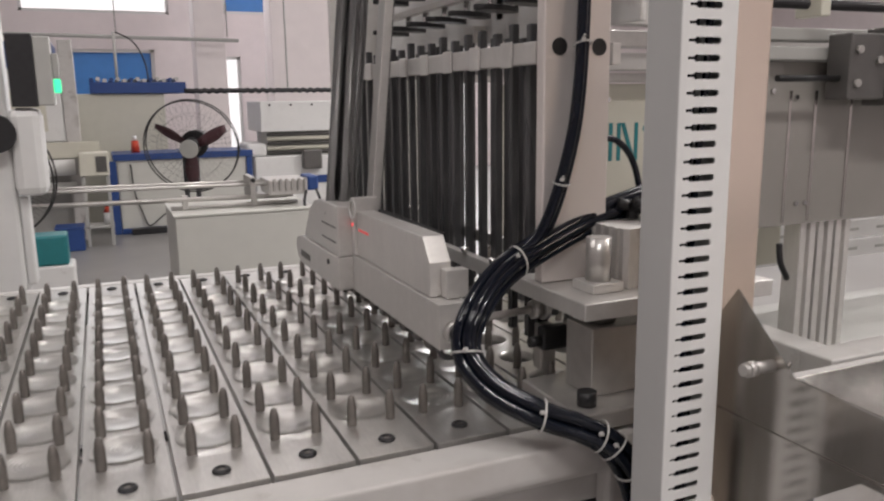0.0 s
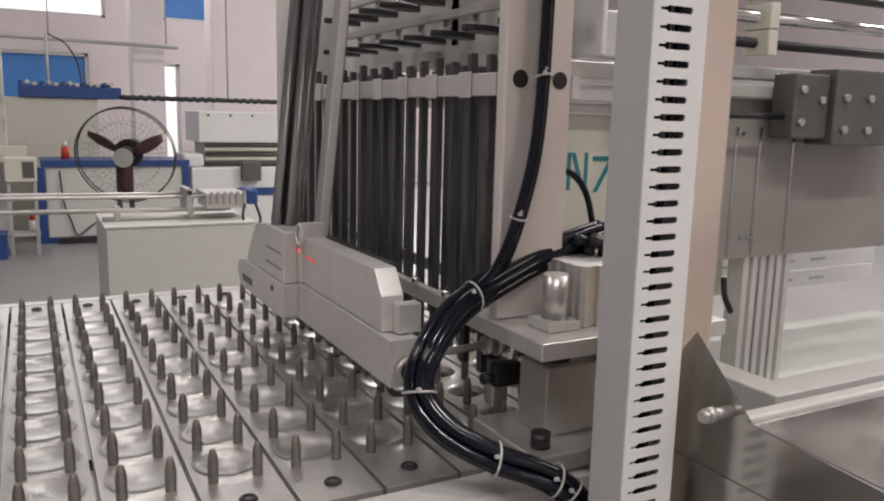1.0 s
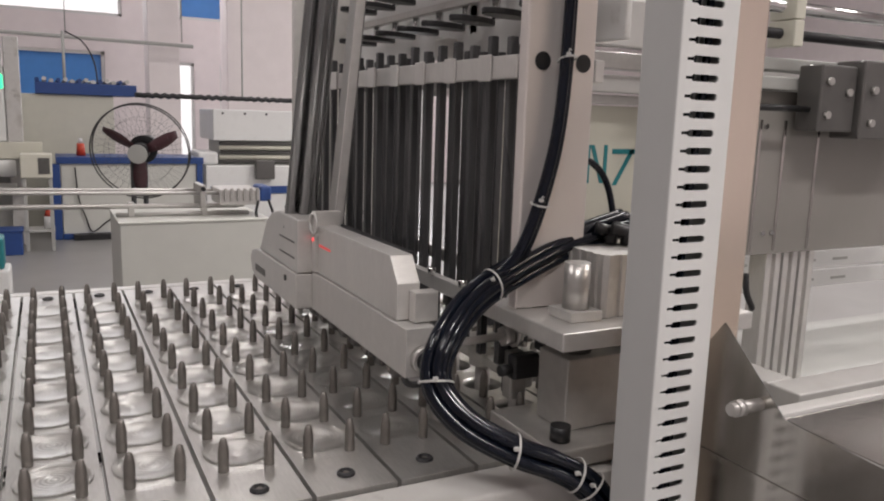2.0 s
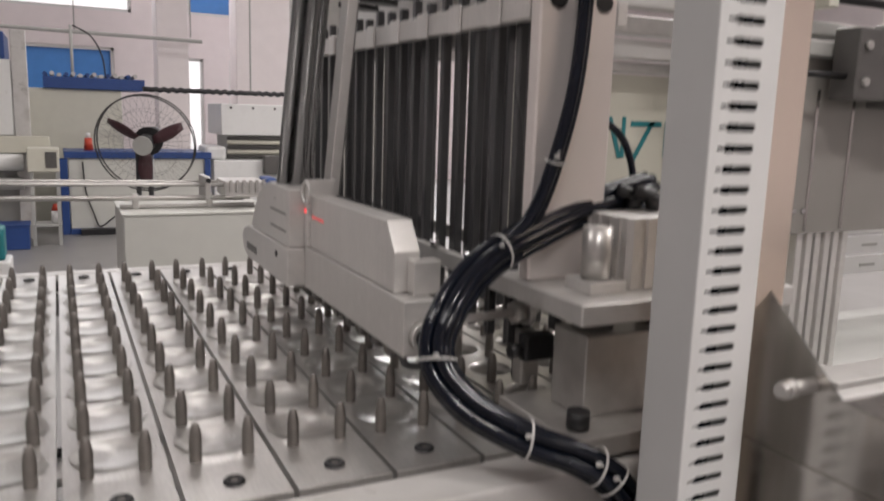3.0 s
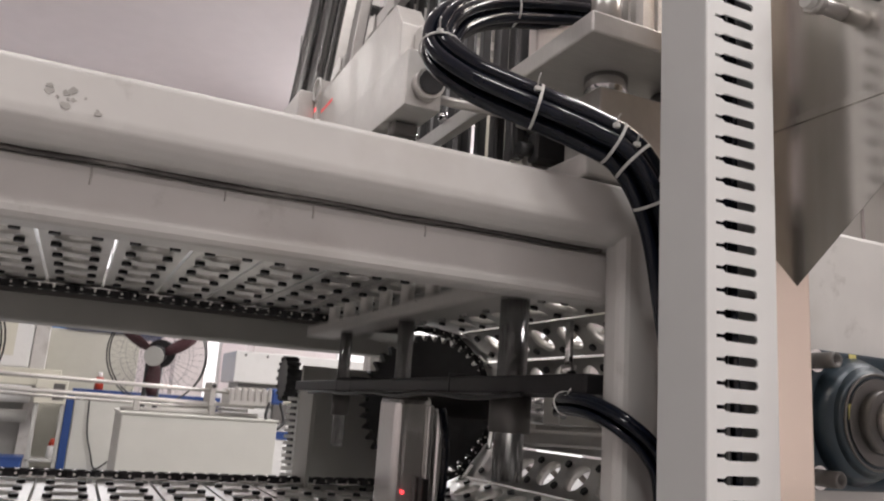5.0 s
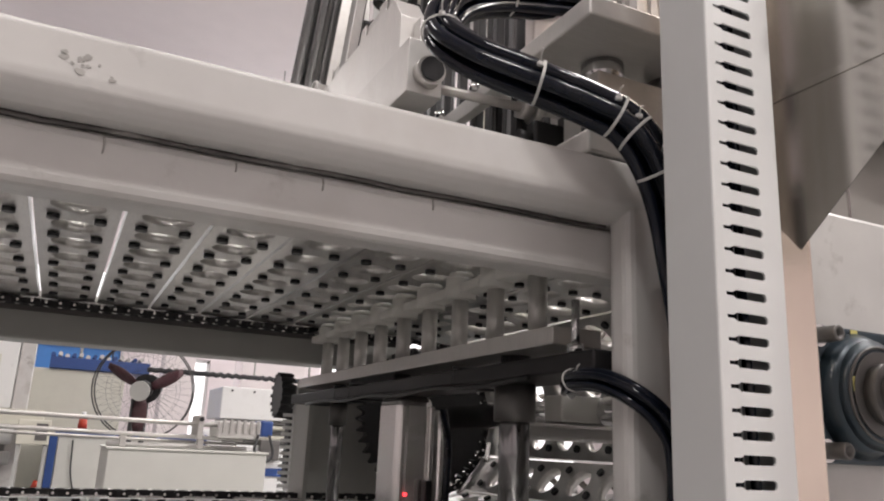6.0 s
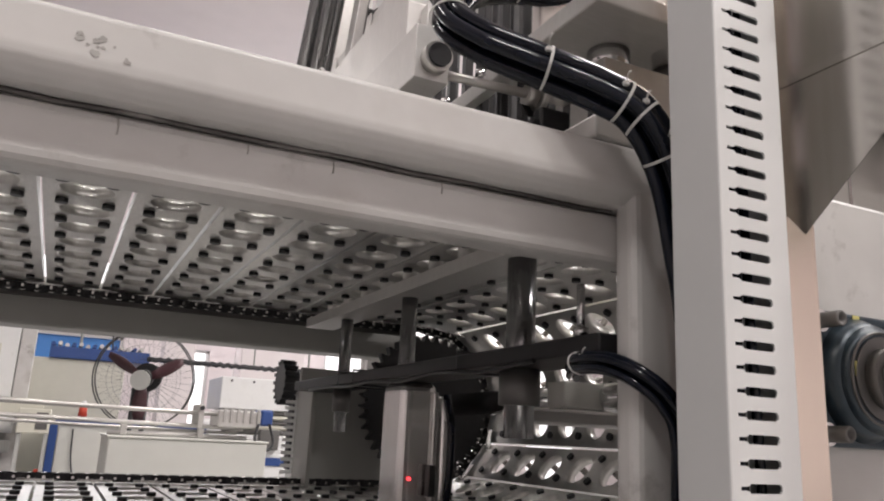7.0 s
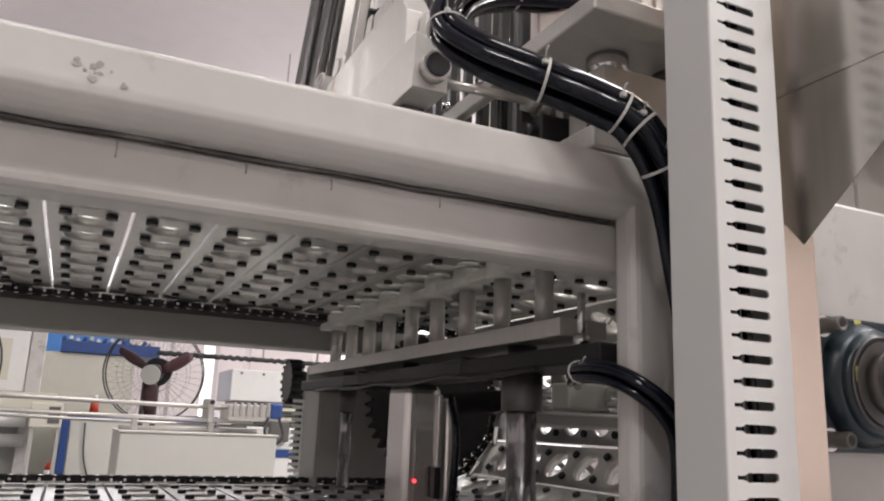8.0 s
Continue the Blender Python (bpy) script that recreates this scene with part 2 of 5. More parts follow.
# ---- builders ----
def box(bm, x0, y0, z0, x1, y1, z1, bev=0.0, m=None, seg=2, mi=0):
    made = bmesh.ops.create_cube(bm, size=1.0)["verts"]
    for v in made:
        v.co = Vector((x0 + (v.co.x + 0.5) * (x1 - x0), y0 + (v.co.y + 0.5) * (y1 - y0), z0 + (v.co.z + 0.5) * (z1 - z0)))
    faces = list({f for v in made for f in v.link_faces})
    for f in faces:
        f.material_index = mi
    if bev:
        edges = list({e for v in made for e in v.link_edges})
        got = bmesh.ops.bevel(bm, geom=edges, offset=bev, segments=seg, profile=0.5, affect="EDGES")
        made = list({v for f in got["faces"] for v in f.verts} | {v for v in made if v.is_valid})
    if m is not None:
        bmesh.ops.transform(bm, matrix=m, verts=made)
    return bm


def cyl(bm, a, b, r, r2=None, seg=16, mi=0, caps=True):
    a, b = Vector(a), Vector(b)
    d = b - a
    m = Matrix.Translation((a + b) / 2) @ d.to_track_quat("Z", "Y").to_matrix().to_4x4()
    got = bmesh.ops.create_cone(bm, cap_ends=caps, segments=seg, radius1=r, radius2=r if r2 is None else r2, depth=d.length, matrix=m)
    for v in got["verts"]:
        for f in v.link_faces:
            f.material_index = mi
            f.smooth = len(f.verts) == 4
    return bm


def prism(bm, pts, axis, lo, hi, bev=0.0, mi=0):
    """A polygon in the plane across an axis, drawn out from lo to hi along it."""
    def at(p, v):
        return {"x": (v, p[0], p[1]), "y": (p[0], v, p[1]), "z": (p[0], p[1], v)}[axis]
    va, vb = [bm.verts.new(at(p, lo)) for p in pts], [bm.verts.new(at(p, hi)) for p in pts]
    faces = [bm.faces.new(va), bm.faces.new(vb[::-1])]
    for i in range(len(pts)):
        j = (i + 1) % len(pts)
        faces.append(bm.faces.new((va[j], va[i], vb[i], vb[j])))
    for f in faces:
        f.material_index = mi
    bmesh.ops.recalc_face_normals(bm, faces=faces)
    if bev:
        bmesh.ops.bevel(bm, geom=list({e for f in faces for e in f.edges}), offset=bev, segments=2, profile=0.5, affect="EDGES")
    return bm


def lathe(bm, prof, n=12, mi=0):
    """Turns a profile of radius and height round the z axis."""
    rings = [[bm.verts.new((max(r, 1e-4) * math.cos(2 * math.pi * k / n), max(r, 1e-4) * math.sin(2 * math.pi * k / n), z)) for k in range(n)] for r, z in prof]
    for a, b in zip(rings, rings[1:]):
        for k in range(n):
            f = bm.faces.new((a[k], a[(k + 1) % n], b[(k + 1) % n], b[k]))
            f.smooth, f.material_index = True, mi
    return bm


def smooth_line(pts, per=8):
    pts = [Vector(p) for p in pts]
    out = []
    ends = [2 * pts[0] - pts[1], *pts, 2 * pts[-1] - pts[-2]]
    for i in range(1, len(ends) - 2):
        p0, p1, p2, p3 = ends[i - 1:i + 3]
        for k in range(per):
            t = k / per
            out.append(0.5 * ((2 * p1) + (p2 - p0) * t + (2 * p0 - 5 * p1 + 4 * p2 - p3) * t * t + (3 * p1 - p0 - 3 * p2 + p3) * t ** 3))
    return out + [pts[-1]]


def sweep(bm, pts, r, seg=8, closed=False, mi=0):
    rings, n, up = [], len(pts), None
    for i, p in enumerate(pts):
        a, b = (pts[i - 1], pts[(i + 1) % n]) if closed else (pts[max(0, i - 1)], pts[min(n - 1, i + 1)])
        d = (Vector(b) - Vector(a)).normalized()
        if up is None:
            up = d.orthogonal().normalized()
        up = (up - d * up.dot(d)).normalized()
        side = d.cross(up)
        rings.append([bm.verts.new(Vector(p) + r * (math.cos(w) * up + math.sin(w) * side)) for w in (2 * math.pi * k / seg for k in range(seg))])
    for i in range(n if closed else n - 1):
        a, b = rings[i], rings[(i + 1) % n]
        for k in range(seg):
            f = bm.faces.new((a[k], a[(k + 1) % seg], b[(k + 1) % seg], b[k]))
            f.smooth, f.material_index = True, mi
    if not closed:
        bm.faces.new(rings[0][::-1]), bm.faces.new(rings[-1])
    return bm


def rect_tube(bm, x0, y0, z0, x1, y1, z1, r=0.006, **k):
    return box(bm, x0, y0, z0, x1, y1, z1, r, seg=3, **k)


def B():
    return bmesh.new()


def mesh(name, bm, mats, smooth_bevel=True):
    me = bpy.data.meshes.new(name)
    bmesh.ops.recalc_face_normals(bm, faces=bm.faces)
    bm.to_mesh(me)
    bm.free()
    for q in (mats if isinstance(mats, (list, tuple)) else [mats]):
        me.materials.append(M[q])
    return me


def thing(name, base, label, category, group="", kind=""):
    ob = new(name)
    ob.location, ob.empty_display_size = base, 0.05
    return tagged(ob, label, category, group, kind)


def whole(parent):
    p = Vector((0, 0, 0))
    while parent is not None:
        p += parent.location
        parent = parent.parent
    return p


def part(name, bm, mats, parent, label=""):
    """Links a bmesh, drawn in world metres, as one mesh under a thing or a part."""
    bmesh.ops.translate(bm, verts=bm.verts, vec=-whole(parent))
    ob = new(name, mesh(name, bm, mats))
    ob.parent = parent
    return tagged(ob, label)


def shared(name, me, parent, at, label=""):
    ob = new(name, me)
    ob.parent, ob.location = parent, at
    return tagged(ob, label)


def single(name, bm, mats, label, category, group="", kind=""):
    lo = Vector([min(v.co[i] for v in bm.verts) for i in range(3)])
    hi = Vector([max(v.co[i] for v in bm.verts) for i in range(3)])
    base = Vector(((lo.x + hi.x) / 2, (lo.y + hi.y) / 2, lo.z))
    bmesh.ops.translate(bm, verts=bm.verts, vec=-base)
    ob = new(name, mesh(name, bm, mats))
    ob.location = base
    return tagged(ob, label, category, group, kind)


# ---- the hall ----
X0, X1, Y0, Y1, H = -7.0, 14.0, -6.0, 14.0, 5.0
single("floor", box(B(), X0, Y0, -0.1, X1, Y1, 0), "floor", "grey sealed concrete factory floor", "floor", kind="structure")
single("ceiling", box(B(), X0, Y0, H, X1, Y1, H + 0.1), "ceiling", "white painted factory ceiling", "ceiling", kind="structure")
single("wall_south", box(B(), X0, Y0 - 0.2, 0, X1, Y0, H), "wall", "plain white factory wall", "wall", kind="structure")
single("wall_west", box(B(), X0 - 0.2, Y0, 0, X0, Y1, H), "wall", "plain white factory wall", "wall", kind="structure")
single("wall_east", box(B(), X1, Y0, 0, X1 + 0.2, Y1, H), "wall", "plain white factory wall", "wall", kind="structure")

# back wall with its openings: x0, x1, z0, z1, pane
OPEN = [(-0.95, 1.25, 2.72, 3.95, "day"), (-4.2, -1.6, 2.72, 3.95, "day"), (2.12, 2.90, 2.76, 3.32, "bluewin"), (-0.40, 0.97, 1.15, 2.16, "bluewin"), (2.02, 2.36, 0.0, 2.06, "day"),
        # The last two glowing panes are added, unseen, to brighten lids at the turn.
        (2.78, 2.95, 0.3, 2.06, "day"), (4.4, 6.7, 0.0, 3.4, "day"), (7.5, 10.0, 0.0, 3.4, "day")]
wall_bm = B()
xs = sorted({X0, X1, *[v for o in OPEN for v in o[:2]]})
for xa, xb in zip(xs, xs[1:]):
    cuts = sorted((o[2], o[3]) for o in OPEN if o[0] <= xa + 1e-6 and o[1] >= xb - 1e-6)
    z = 0.0
    for za, zb in cuts:
        if za > z:
            box(wall_bm, xa, Y1, z, xb, Y1 + 0.25, za)
        z = max(z, zb)
    box(wall_bm, xa, Y1, z, xb, Y1 + 0.25, H)
single("wall_north", wall_bm, "wall", "white painted factory wall with daylit window openings", "wall", kind="structure")
for i, (xa, xb, za, zb, pane) in enumerate(OPEN):
    w = thing("window_%d" % (i + 1), ((xa + xb) / 2, Y1, za), "blue film covered window pane" if pane == "bluewin" else "bright daylit window with white frame", "window", kind="structure")
    part("pane", box(B(), xa, Y1 + 0.12, za, xb, Y1 + 0.14, zb), pane, w)
    if zb == 3.95:
        part("blind", box(B(), xa + 0.01, Y1 + 0.005, 3.36, xb - 0.01, Y1 + 0.03, 3.94, 0.004), "blind", w, "half lowered greyish pink blind")
    f = B()
    for a in ((xa, za, xa + 0.05, zb), (xb - 0.05, za, xb, zb), (xa, za, xb, za + 0.05), (xa, zb - 0.05, xb, zb)):
        box(f, a[0], Y1 + 0.04, a[1], a[2], Y1 + 0.11, a[3])
    if xb - xa > 1.5 and za < 1:
        box(f, (xa + xb) / 2 - 0.025, Y1 + 0.045, za + 0.05, (xa + xb) / 2 + 0.025, Y1 + 0.105, zb - 0.05)
    part("window_frame", f, "white", w)
for k, (xa, xb) in enumerate(((1.38, 1.80), (2.46, 3.42), (-3.2, -2.7), (6.8, 7.4))):
    single("column", box(B(), xa, 11.8, 0, xb, 12.3, H, 0.01), "wall", "square white painted concrete column", "column", "hall columns", "structure")
single("ceiling_beam", box(B(), X0, 11.85, 4.55, X1, 12.25, 4.98), "wall", "white painted concrete beam under the ceiling", "beam", kind="structure")
c = thing("ceiling_lamp", (0.415, 7.4, 4.9), "round white ceiling lamp with a glowing face", "lamp")
part("housing", cyl(B(), (0.415, 7.4, 4.92), (0.415, 7.4, 4.998), 0.16, 0.10, seg=24), "white", c)
part("face", cyl(B(), (0.415, 7.4, 4.912), (0.415, 7.4, 4.919), 0.12, seg=24), "lamp", c)
# Fixtures invented to go with the added overhead lights.
for lx, ly in ((-2.6, 1.5), (1.0, 4.5), (9.5, 2.5), (5.0, 4.5), (-2.0, 8.5), (3.5, 9.0), (4.5, -0.5), (3.2, 1.6), (1.15, -1.75), (-1.0, -1.75), (3.0, -4.6)):
    c = thing("ceiling_lamp", (lx, ly, 4.75), "added white ceiling lamp with a glowing tube", "lamp", "ceiling lamps")
    part("housing", box(B(), lx - 0.75, ly - 0.10, 4.93, lx + 0.75, ly + 0.10, 4.998, 0.01), "white", c)
    part("tube", cyl(B(), (lx - 0.7, ly, 4.76), (lx + 0.7, ly, 4.76), 0.025), "lamp", c)
c = thing("hanging_sensor", (0.27, 12.9, 3.85), "small grey box hanging from the ceiling on a rod", "sensor")
part("box", box(B(), 0.22, 12.85, 3.86, 0.32, 12.95, 3.98, 0.01), "greymachine", c)
part("rod", cyl(B(), (0.27, 12.9, 3.98), (0.27, 12.9, 4.999), 0.012, seg=8), "greymachine", c)
p = thing("cable_conduit", (0.6, 11.6, 2.1), "thin grey conduit on hangers along the wall", "conduit")
part("pipe", cyl(B(), (-4.0, 11.6, 2.23), (1.95, 11.6, 2.15), 0.025), "greymachine", p)
for hx in (-3.0, -1.2, 0.35, 1.8):
    part("hanger", cyl(B(), (hx, 11.6, 2.2), (hx, 11.6, H), 0.008, seg=6), "greymachine", p)

# ---- the pin conveyor ----
P = 0.0762
TURN_X, AXLE_Z, PITCH_R = 0.694, 0.821, 6 * 0.0762 / math.pi
START = 0.1836 - TURN_X
CX = START + TURN_X + 4 * P  # the line of the lift and the magazine
PIN_Y = [0.726 + P * k for k in range(10)]
CUP_Y = [0.764 + P * k for k in range(9)]
PLATE_Y0, PLATE_Y1 = 0.650, 1.490


def slab_mesh():
    bm = B()
    w, r, zt, zb, n = 0.0358, 0.0235, 0.0115, -0.003, 24
    for cy in CUP_Y:
        y0, y1 = cy - P / 2, cy + P / 2
        rim = {}
        for z in (zt, zb):
            rim[z] = [(bm.verts.new((r * math.cos(a), cy + r * math.sin(a), z)), bm.verts.new((min(w, max(-w, 2.2 * w * math.cos(a))), cy + min(P / 2, max(-P / 2, 2.2 * P / 2 * math.sin(a))), z)))
                      for a in (2 * math.pi * (k + 0.5) / n for k in range(n))]
            for k in range(n):
                a, b = rim[z][k], rim[z][(k + 1) % n]
                q = [a[0], a[1], b[1], b[0]]
                if (a[1].co - b[1].co).length > 1e-6:
                    bm.faces.new(q)
                else:
                    bm.faces.new((a[0], a[1], b[0]))
        for k in range(n):
            a, b, c, d = rim[zt][k][0], rim[zt][(k + 1) % n][0], rim[zb][(k + 1) % n][0], rim[zb][k][0]
            f = bm.faces.new((a, b, c, d))
            f.smooth = True
    bmesh.ops.remove_doubles(bm, verts=bm.verts, dist=1e-6)
    for ya, yb in ((PLATE_Y0, CUP_Y[0] - P / 2), (CUP_Y[-1] + P / 2, PLATE_Y1)):
        box(bm, -w, ya, zb, w, yb, zt)
    for s in (-1, 1):  # the long flanks
        box(bm, s * w - 0.00025, PLATE_Y0, zb, s * w + 0.00025, PLATE_Y1, zt)
    return mesh("slab", bm, "plate")


def pin_mesh():
    bm = B()
    lathe(bm, [(0.0048, 0.0115), (0.0048, 0.0300), (0.0044, 0.0335), (0.0036, 0.0385), (0.0032, 0.0392), (0.0028, 0.0415), (0.0016, 0.0425), (0, 0.0426)])
    cyl(bm, (0, 0, -0.003), (0, 0, -0.0075), 0.0058, seg=10, mi=1)
    return mesh("pin", bm, ["pin", "black"])


def screw_mesh():
    bm = B()
    lathe(bm, [(0.0082, 0.0116), (0.0082, 0.0128), (0.0070, 0.0143), (0.0046, 0.0147), (0.0042, 0.0132), (0.0, 0.0132)], 16)
    cyl(bm, (0, 0, 0.01325), (0, 0, 0.0133), 0.0030, seg=6, mi=1)
    return mesh("screw", bm, ["black", "pin"])


def lid_mesh():
    """A flat clear lid: ringed milky base and a thin turned-down rim."""
    bm = B()
    lathe(bm, [(0.0, 0.0), (0.0250, 0.0), (0.0262, 0.0007), (0.0310, 0.0007)], 28)
    lathe(bm, [(0.0310, 0.0007), (0.0314, 0.0004), (0.0314, 0.0)], 28, 1)
    for f in bm.faces:
        f.smooth = True
    return mesh("clear_lid", bm, ["frost", "clearfilm"])


def link_mesh():
    bm = B()
    for k in range(4):
        x = (k - 1.5) * P / 4
        # Silver pins and rollers imitate the dots of light between the links.
        cyl(bm, (x, -0.0125, 0), (x, 0.0120, 0), 0.0021, seg=10, mi=1)
        cyl(bm, (x, -0.007, 0), (x, 0.007, 0), 0.0060, seg=10, mi=1)
        dx = P / 8
        for s in (-1, 1):
            y = s * (0.0105 if k % 2 else 0.0085)
            box(bm, x - dx - 0.004, y - 0.001, -0.0055, x + dx + 0.002, y + 0.001, 0.0055, 0.0008, seg=1)
    return mesh("chain_link", bm, ["darkplate", "silver"])


def clip_mesh():
    return mesh("chain_clip", box(B(), -0.024, -0.008, -0.0095, 0.024, 0.008, -0.0065, 0.001, seg=1), "silver")


SLAB, PIN, SCREW, LID, LINK, CLIP = slab_mesh(), pin_mesh(), screw_mesh(), lid_mesh(), link_mesh(), clip_mesh()


def track(s):
    """The pose of a carrier at s metres along the chain; 0 is where the upper run meets the wheel."""
    turn = math.pi * PITCH_R
    if s <= 0:
        return pose(TURN_X + s, 0, AXLE_Z + PITCH_R)
    if s < turn:
        a = s / PITCH_R
        return pose(TURN_X + PITCH_R * math.sin(a), 0, AXLE_Z + PITCH_R * math.cos(a), 0, math.degrees(a), 0)
    return pose(TURN_X - (s - turn), 0, AXLE_Z - PITCH_R, 0, 180, 0)


CARRIERS = []
for k in range(-12, 28):
    c = thing("carrier_plate", (0, 0, 0), "milled aluminium conveyor plate with steel locating pins and milky lids", "conveyor plate", "conveyor plates")
    c.matrix_basis = track(START + k * P)
    shared("slab", SLAB, c, (0, 0, 0))
    for y in PIN_Y:
        for s in (-1, 1):
            shared("pin", PIN, c, (s * 0.020, y, 0), "")
    for y in (0.680, 1.458):
        shared("screw", SCREW, c, (0, y, 0), "black socket head screw")
    shared("chain_link", LINK, c, (0, 1.476, -0.0105), "")
    shared("chain_clip", CLIP, c, (P / 2, 1.450, 0), "")
    CARRIERS.append((c, START + k * P))

# clear lids wait on the plates of the upper run; each later row is pushed up into the magazine by the lift
DECK = AXLE_Z + PITCH_R + 0.0121
LIDS = []
for k in range(-12, 4):
    for y in CUP_Y:
        o = tagged(new("clear_lid", LID), "clear plastic lid with a ringed base between locating pins", "lid", "lids on the conveyor")
        o.location = (TURN_X + START + k * P, y, DECK)
        LIDS.append((o, k, y))

# ---- the frame ----
fr = thing("machine_frame", (0.0, 0.62, 0), "cream painted steel tube frame of the machine", "machine frame")
part("front_beam", prism(B(), [(0.645, 0.9335), (0.645, 0.9755), (0.6030, 0.9755), (0.6008, 0.9745), (0.600, 0.9725), (0.600, 0.9490), (0.6010, 0.9440), (0.6040, 0.9395), (0.6085, 0.9360), (0.6140, 0.9340)], "x", -1.6, 0.535, 0.0012), "cream", fr)
part("lower_beam", rect_tube(B(), -1.6, 0.626, 0.8955, 0.530, 0.659, 0.9325, 0.007), "cream", fr)
part("post", rect_tube(B(), 0.4580, 0.602, 0.0, 0.532, 0.6254, 0.950, 0.007), "cream", fr)
part("weld_bead", sweep(B(), [(x, 0.6265 + 0.0008 * math.sin(x * 91), 0.9325 + 0.0007 * math.sin(x * 57)) for x in np.linspace(-1.6, 0.457, 90)], 0.0019, 6), "seam", fr, "dirty sealed joint")
# Grey instead of cream: the shade on this beam is put into its colour.
part("back_beam", rect_tube(B(), -1.6, 1.515, 0.904, 0.80, 1.580, 0.951, 0.005), "greymachine", fr)
for x, zz, ln in ((0.118, 0.9290, 0.010), (0.190, 0.9285, 0.006), (0.243, 0.9290, 0.008), (0.318, 0.9285, 0.007), (-0.06, 0.9288, 0.009), (-0.31, 0.9288, 0.007)):
    part("paint_run", sweep(B(), [(x, 0.6258, zz), (x + 0.0004, 0.6256, zz - ln / 2), (x + 0.0002, 0.6258, zz - ln)], 0.0005, 6), "smudge", fr, "thin dirty run")
rnd = random.Random(11)
for k in range(10):
    cx_, cz_, rr = rnd.gauss(0.102, 0.007), rnd.gauss(0.9575, 0.0035), rnd.uniform(0.0008, 0.0024)
    part("scuff_mark", prism(B(), [(cx_ + rr * rnd.uniform(0.5, 1.6) * math.cos(w), cz_ + rr * rnd.uniform(0.4, 1.1) * math.sin(w)) for w in np.linspace(0, 2 * math.pi, 9, endpoint=False)], "y", 0.59970 - 0.00003 * k, 0.59990 - 0.00003 * k), "smudge", fr, "small dirty scuff")
part("back_rail", rect_tube(B(), -1.6, 1.497, 0.952, 0.62, 1.522, 0.978, 0.003), "cream", fr)
# Added strip: keeps light from leaking through the gap behind the chain.
part("chain_guide", box(B(), -1.6, 1.4908, 0.944, 0.66, 1.4962, 0.968, 0.001), "slide", fr, "added dark strip blocking the light behind the chain")
for px_ in (-1.55, 0.70):
    part("post", rect_tube(B(), px_, 1.530, 0.0, px_ + 0.06, 1.580, 0.895, 0.005), "cream", fr)
part("post", rect_tube(B(), -1.6, 0.602, 0.0, -1.54, 0.660, 0.885, 0.008), "cream", fr)
part("side_plate", box(B(), 0.545, 0.618, 0.42, 1.25, 0.640, 0.984, 0.004), "cream", fr, "broad cream painted side plate")
part("cross_foot", rect_tube(B(), -1.6, 0.605, 0.10, 1.2, 0.655, 0.16, 0.005), "cream", fr)
part("back_foot", rect_tube(B(), -1.6, 1.532, 0.10, 1.2, 1.578, 0.16, 0.005), "cream", fr)

# ---- sprocket, axle and bearing ----
sp = thing("chain_wheel", (TURN_X, 1.47, AXLE_Z), "black steel chain sprocket on its axle", "sprocket")
bm = B()
n = 40
pts = []
for k in range(n):
    for da, r in ((0.0, 0.112), (0.28, 0.123), (0.45, 0.123), (0.73, 0.112)):
        a = 2 * math.pi * (k + da) / n
        pts.append((TURN_X + r * math.cos(a), AXLE_Z + r * math.sin(a)))
prism(bm, pts, "y", 1.440, 1.456)
part("wheel", bm, "black", sp)
part("hub", cyl(B(), (TURN_X, 1.40, AXLE_Z), (TURN_X, 1.50, AXLE_Z), 0.045, seg=24), "black", sp)
part("axle", cyl(B(), (TURN_X, 0.60, AXLE_Z), (TURN_X, 1.56, AXLE_Z), 0.0175, seg=20), "chrome", sp)
bg = thing("flange_bearing", (TURN_X + 0.02, 0.60, 0.77), "dark blue-green cast flange bearing with black bolts", "bearing")
bx, bz = 0.690, 0.826


def rounded(half, cut, y0, y1, bev):
    out = []
    for sx, sz in ((1, 1), (-1, 1), (-1, -1), (1, -1)):
        corner = [(bx + sx * (half - cut * (1 - math.cos(w))), bz + sz * (half - cut * (1 - math.sin(w)))) for w in np.linspace(0, math.pi / 2, 5)]
        out += corner if sx * sz > 0 else corner[::-1]
    return prism(B(), out, "y", y0, y1, bev)


part("flange", rounded(0.0535, 0.014, 0.604, 0.6175, 0.002), "bearing", bg)
q = B()
cyl(q, (bx, 0.6038, bz), (bx, 0.590, bz), 0.050, 0.043, seg=32)
cyl(q, (bx, 0.590, bz), (bx, 0.5855, bz), 0.043, 0.036, seg=32)
part("housing", q, "bearing", bg)
part("housing_rim", sweep(B(), [(bx + 0.0365 * math.cos(w), 0.5850, bz + 0.0365 * math.sin(w)) for w in np.linspace(0, 2 * math.pi, 32, endpoint=False)], 0.0012, 6, True), "slide", bg, "worn dark rim")
part("inner_ring", cyl(B(), (bx, 0.5854, bz), (bx, 0.5835, bz), 0.033, seg=28), "slide", bg)
part("collar", cyl(B(), (bx, 0.5834, bz), (bx, 0.574, bz), 0.024, seg=24), "slide", bg)
part("shaft_end", cyl(B(), (bx, 0.5738, bz), (bx, 0.566, bz), 0.017, seg=20), "coldsteel", bg)
part("paint_mark", box(B(), bx - 0.033, 0.5842, bz + 0.000, bx - 0.025, 0.5852, bz + 0.012, 0.0003), "yellow", bg, "yellow paint mark")
part("paint_mark", box(B(), bx - 0.006, 0.6030, bz + 0.047, bx + 0.002, 0.6038, bz + 0.0525, 0.0003), "yellow", bg, "yellow paint mark")
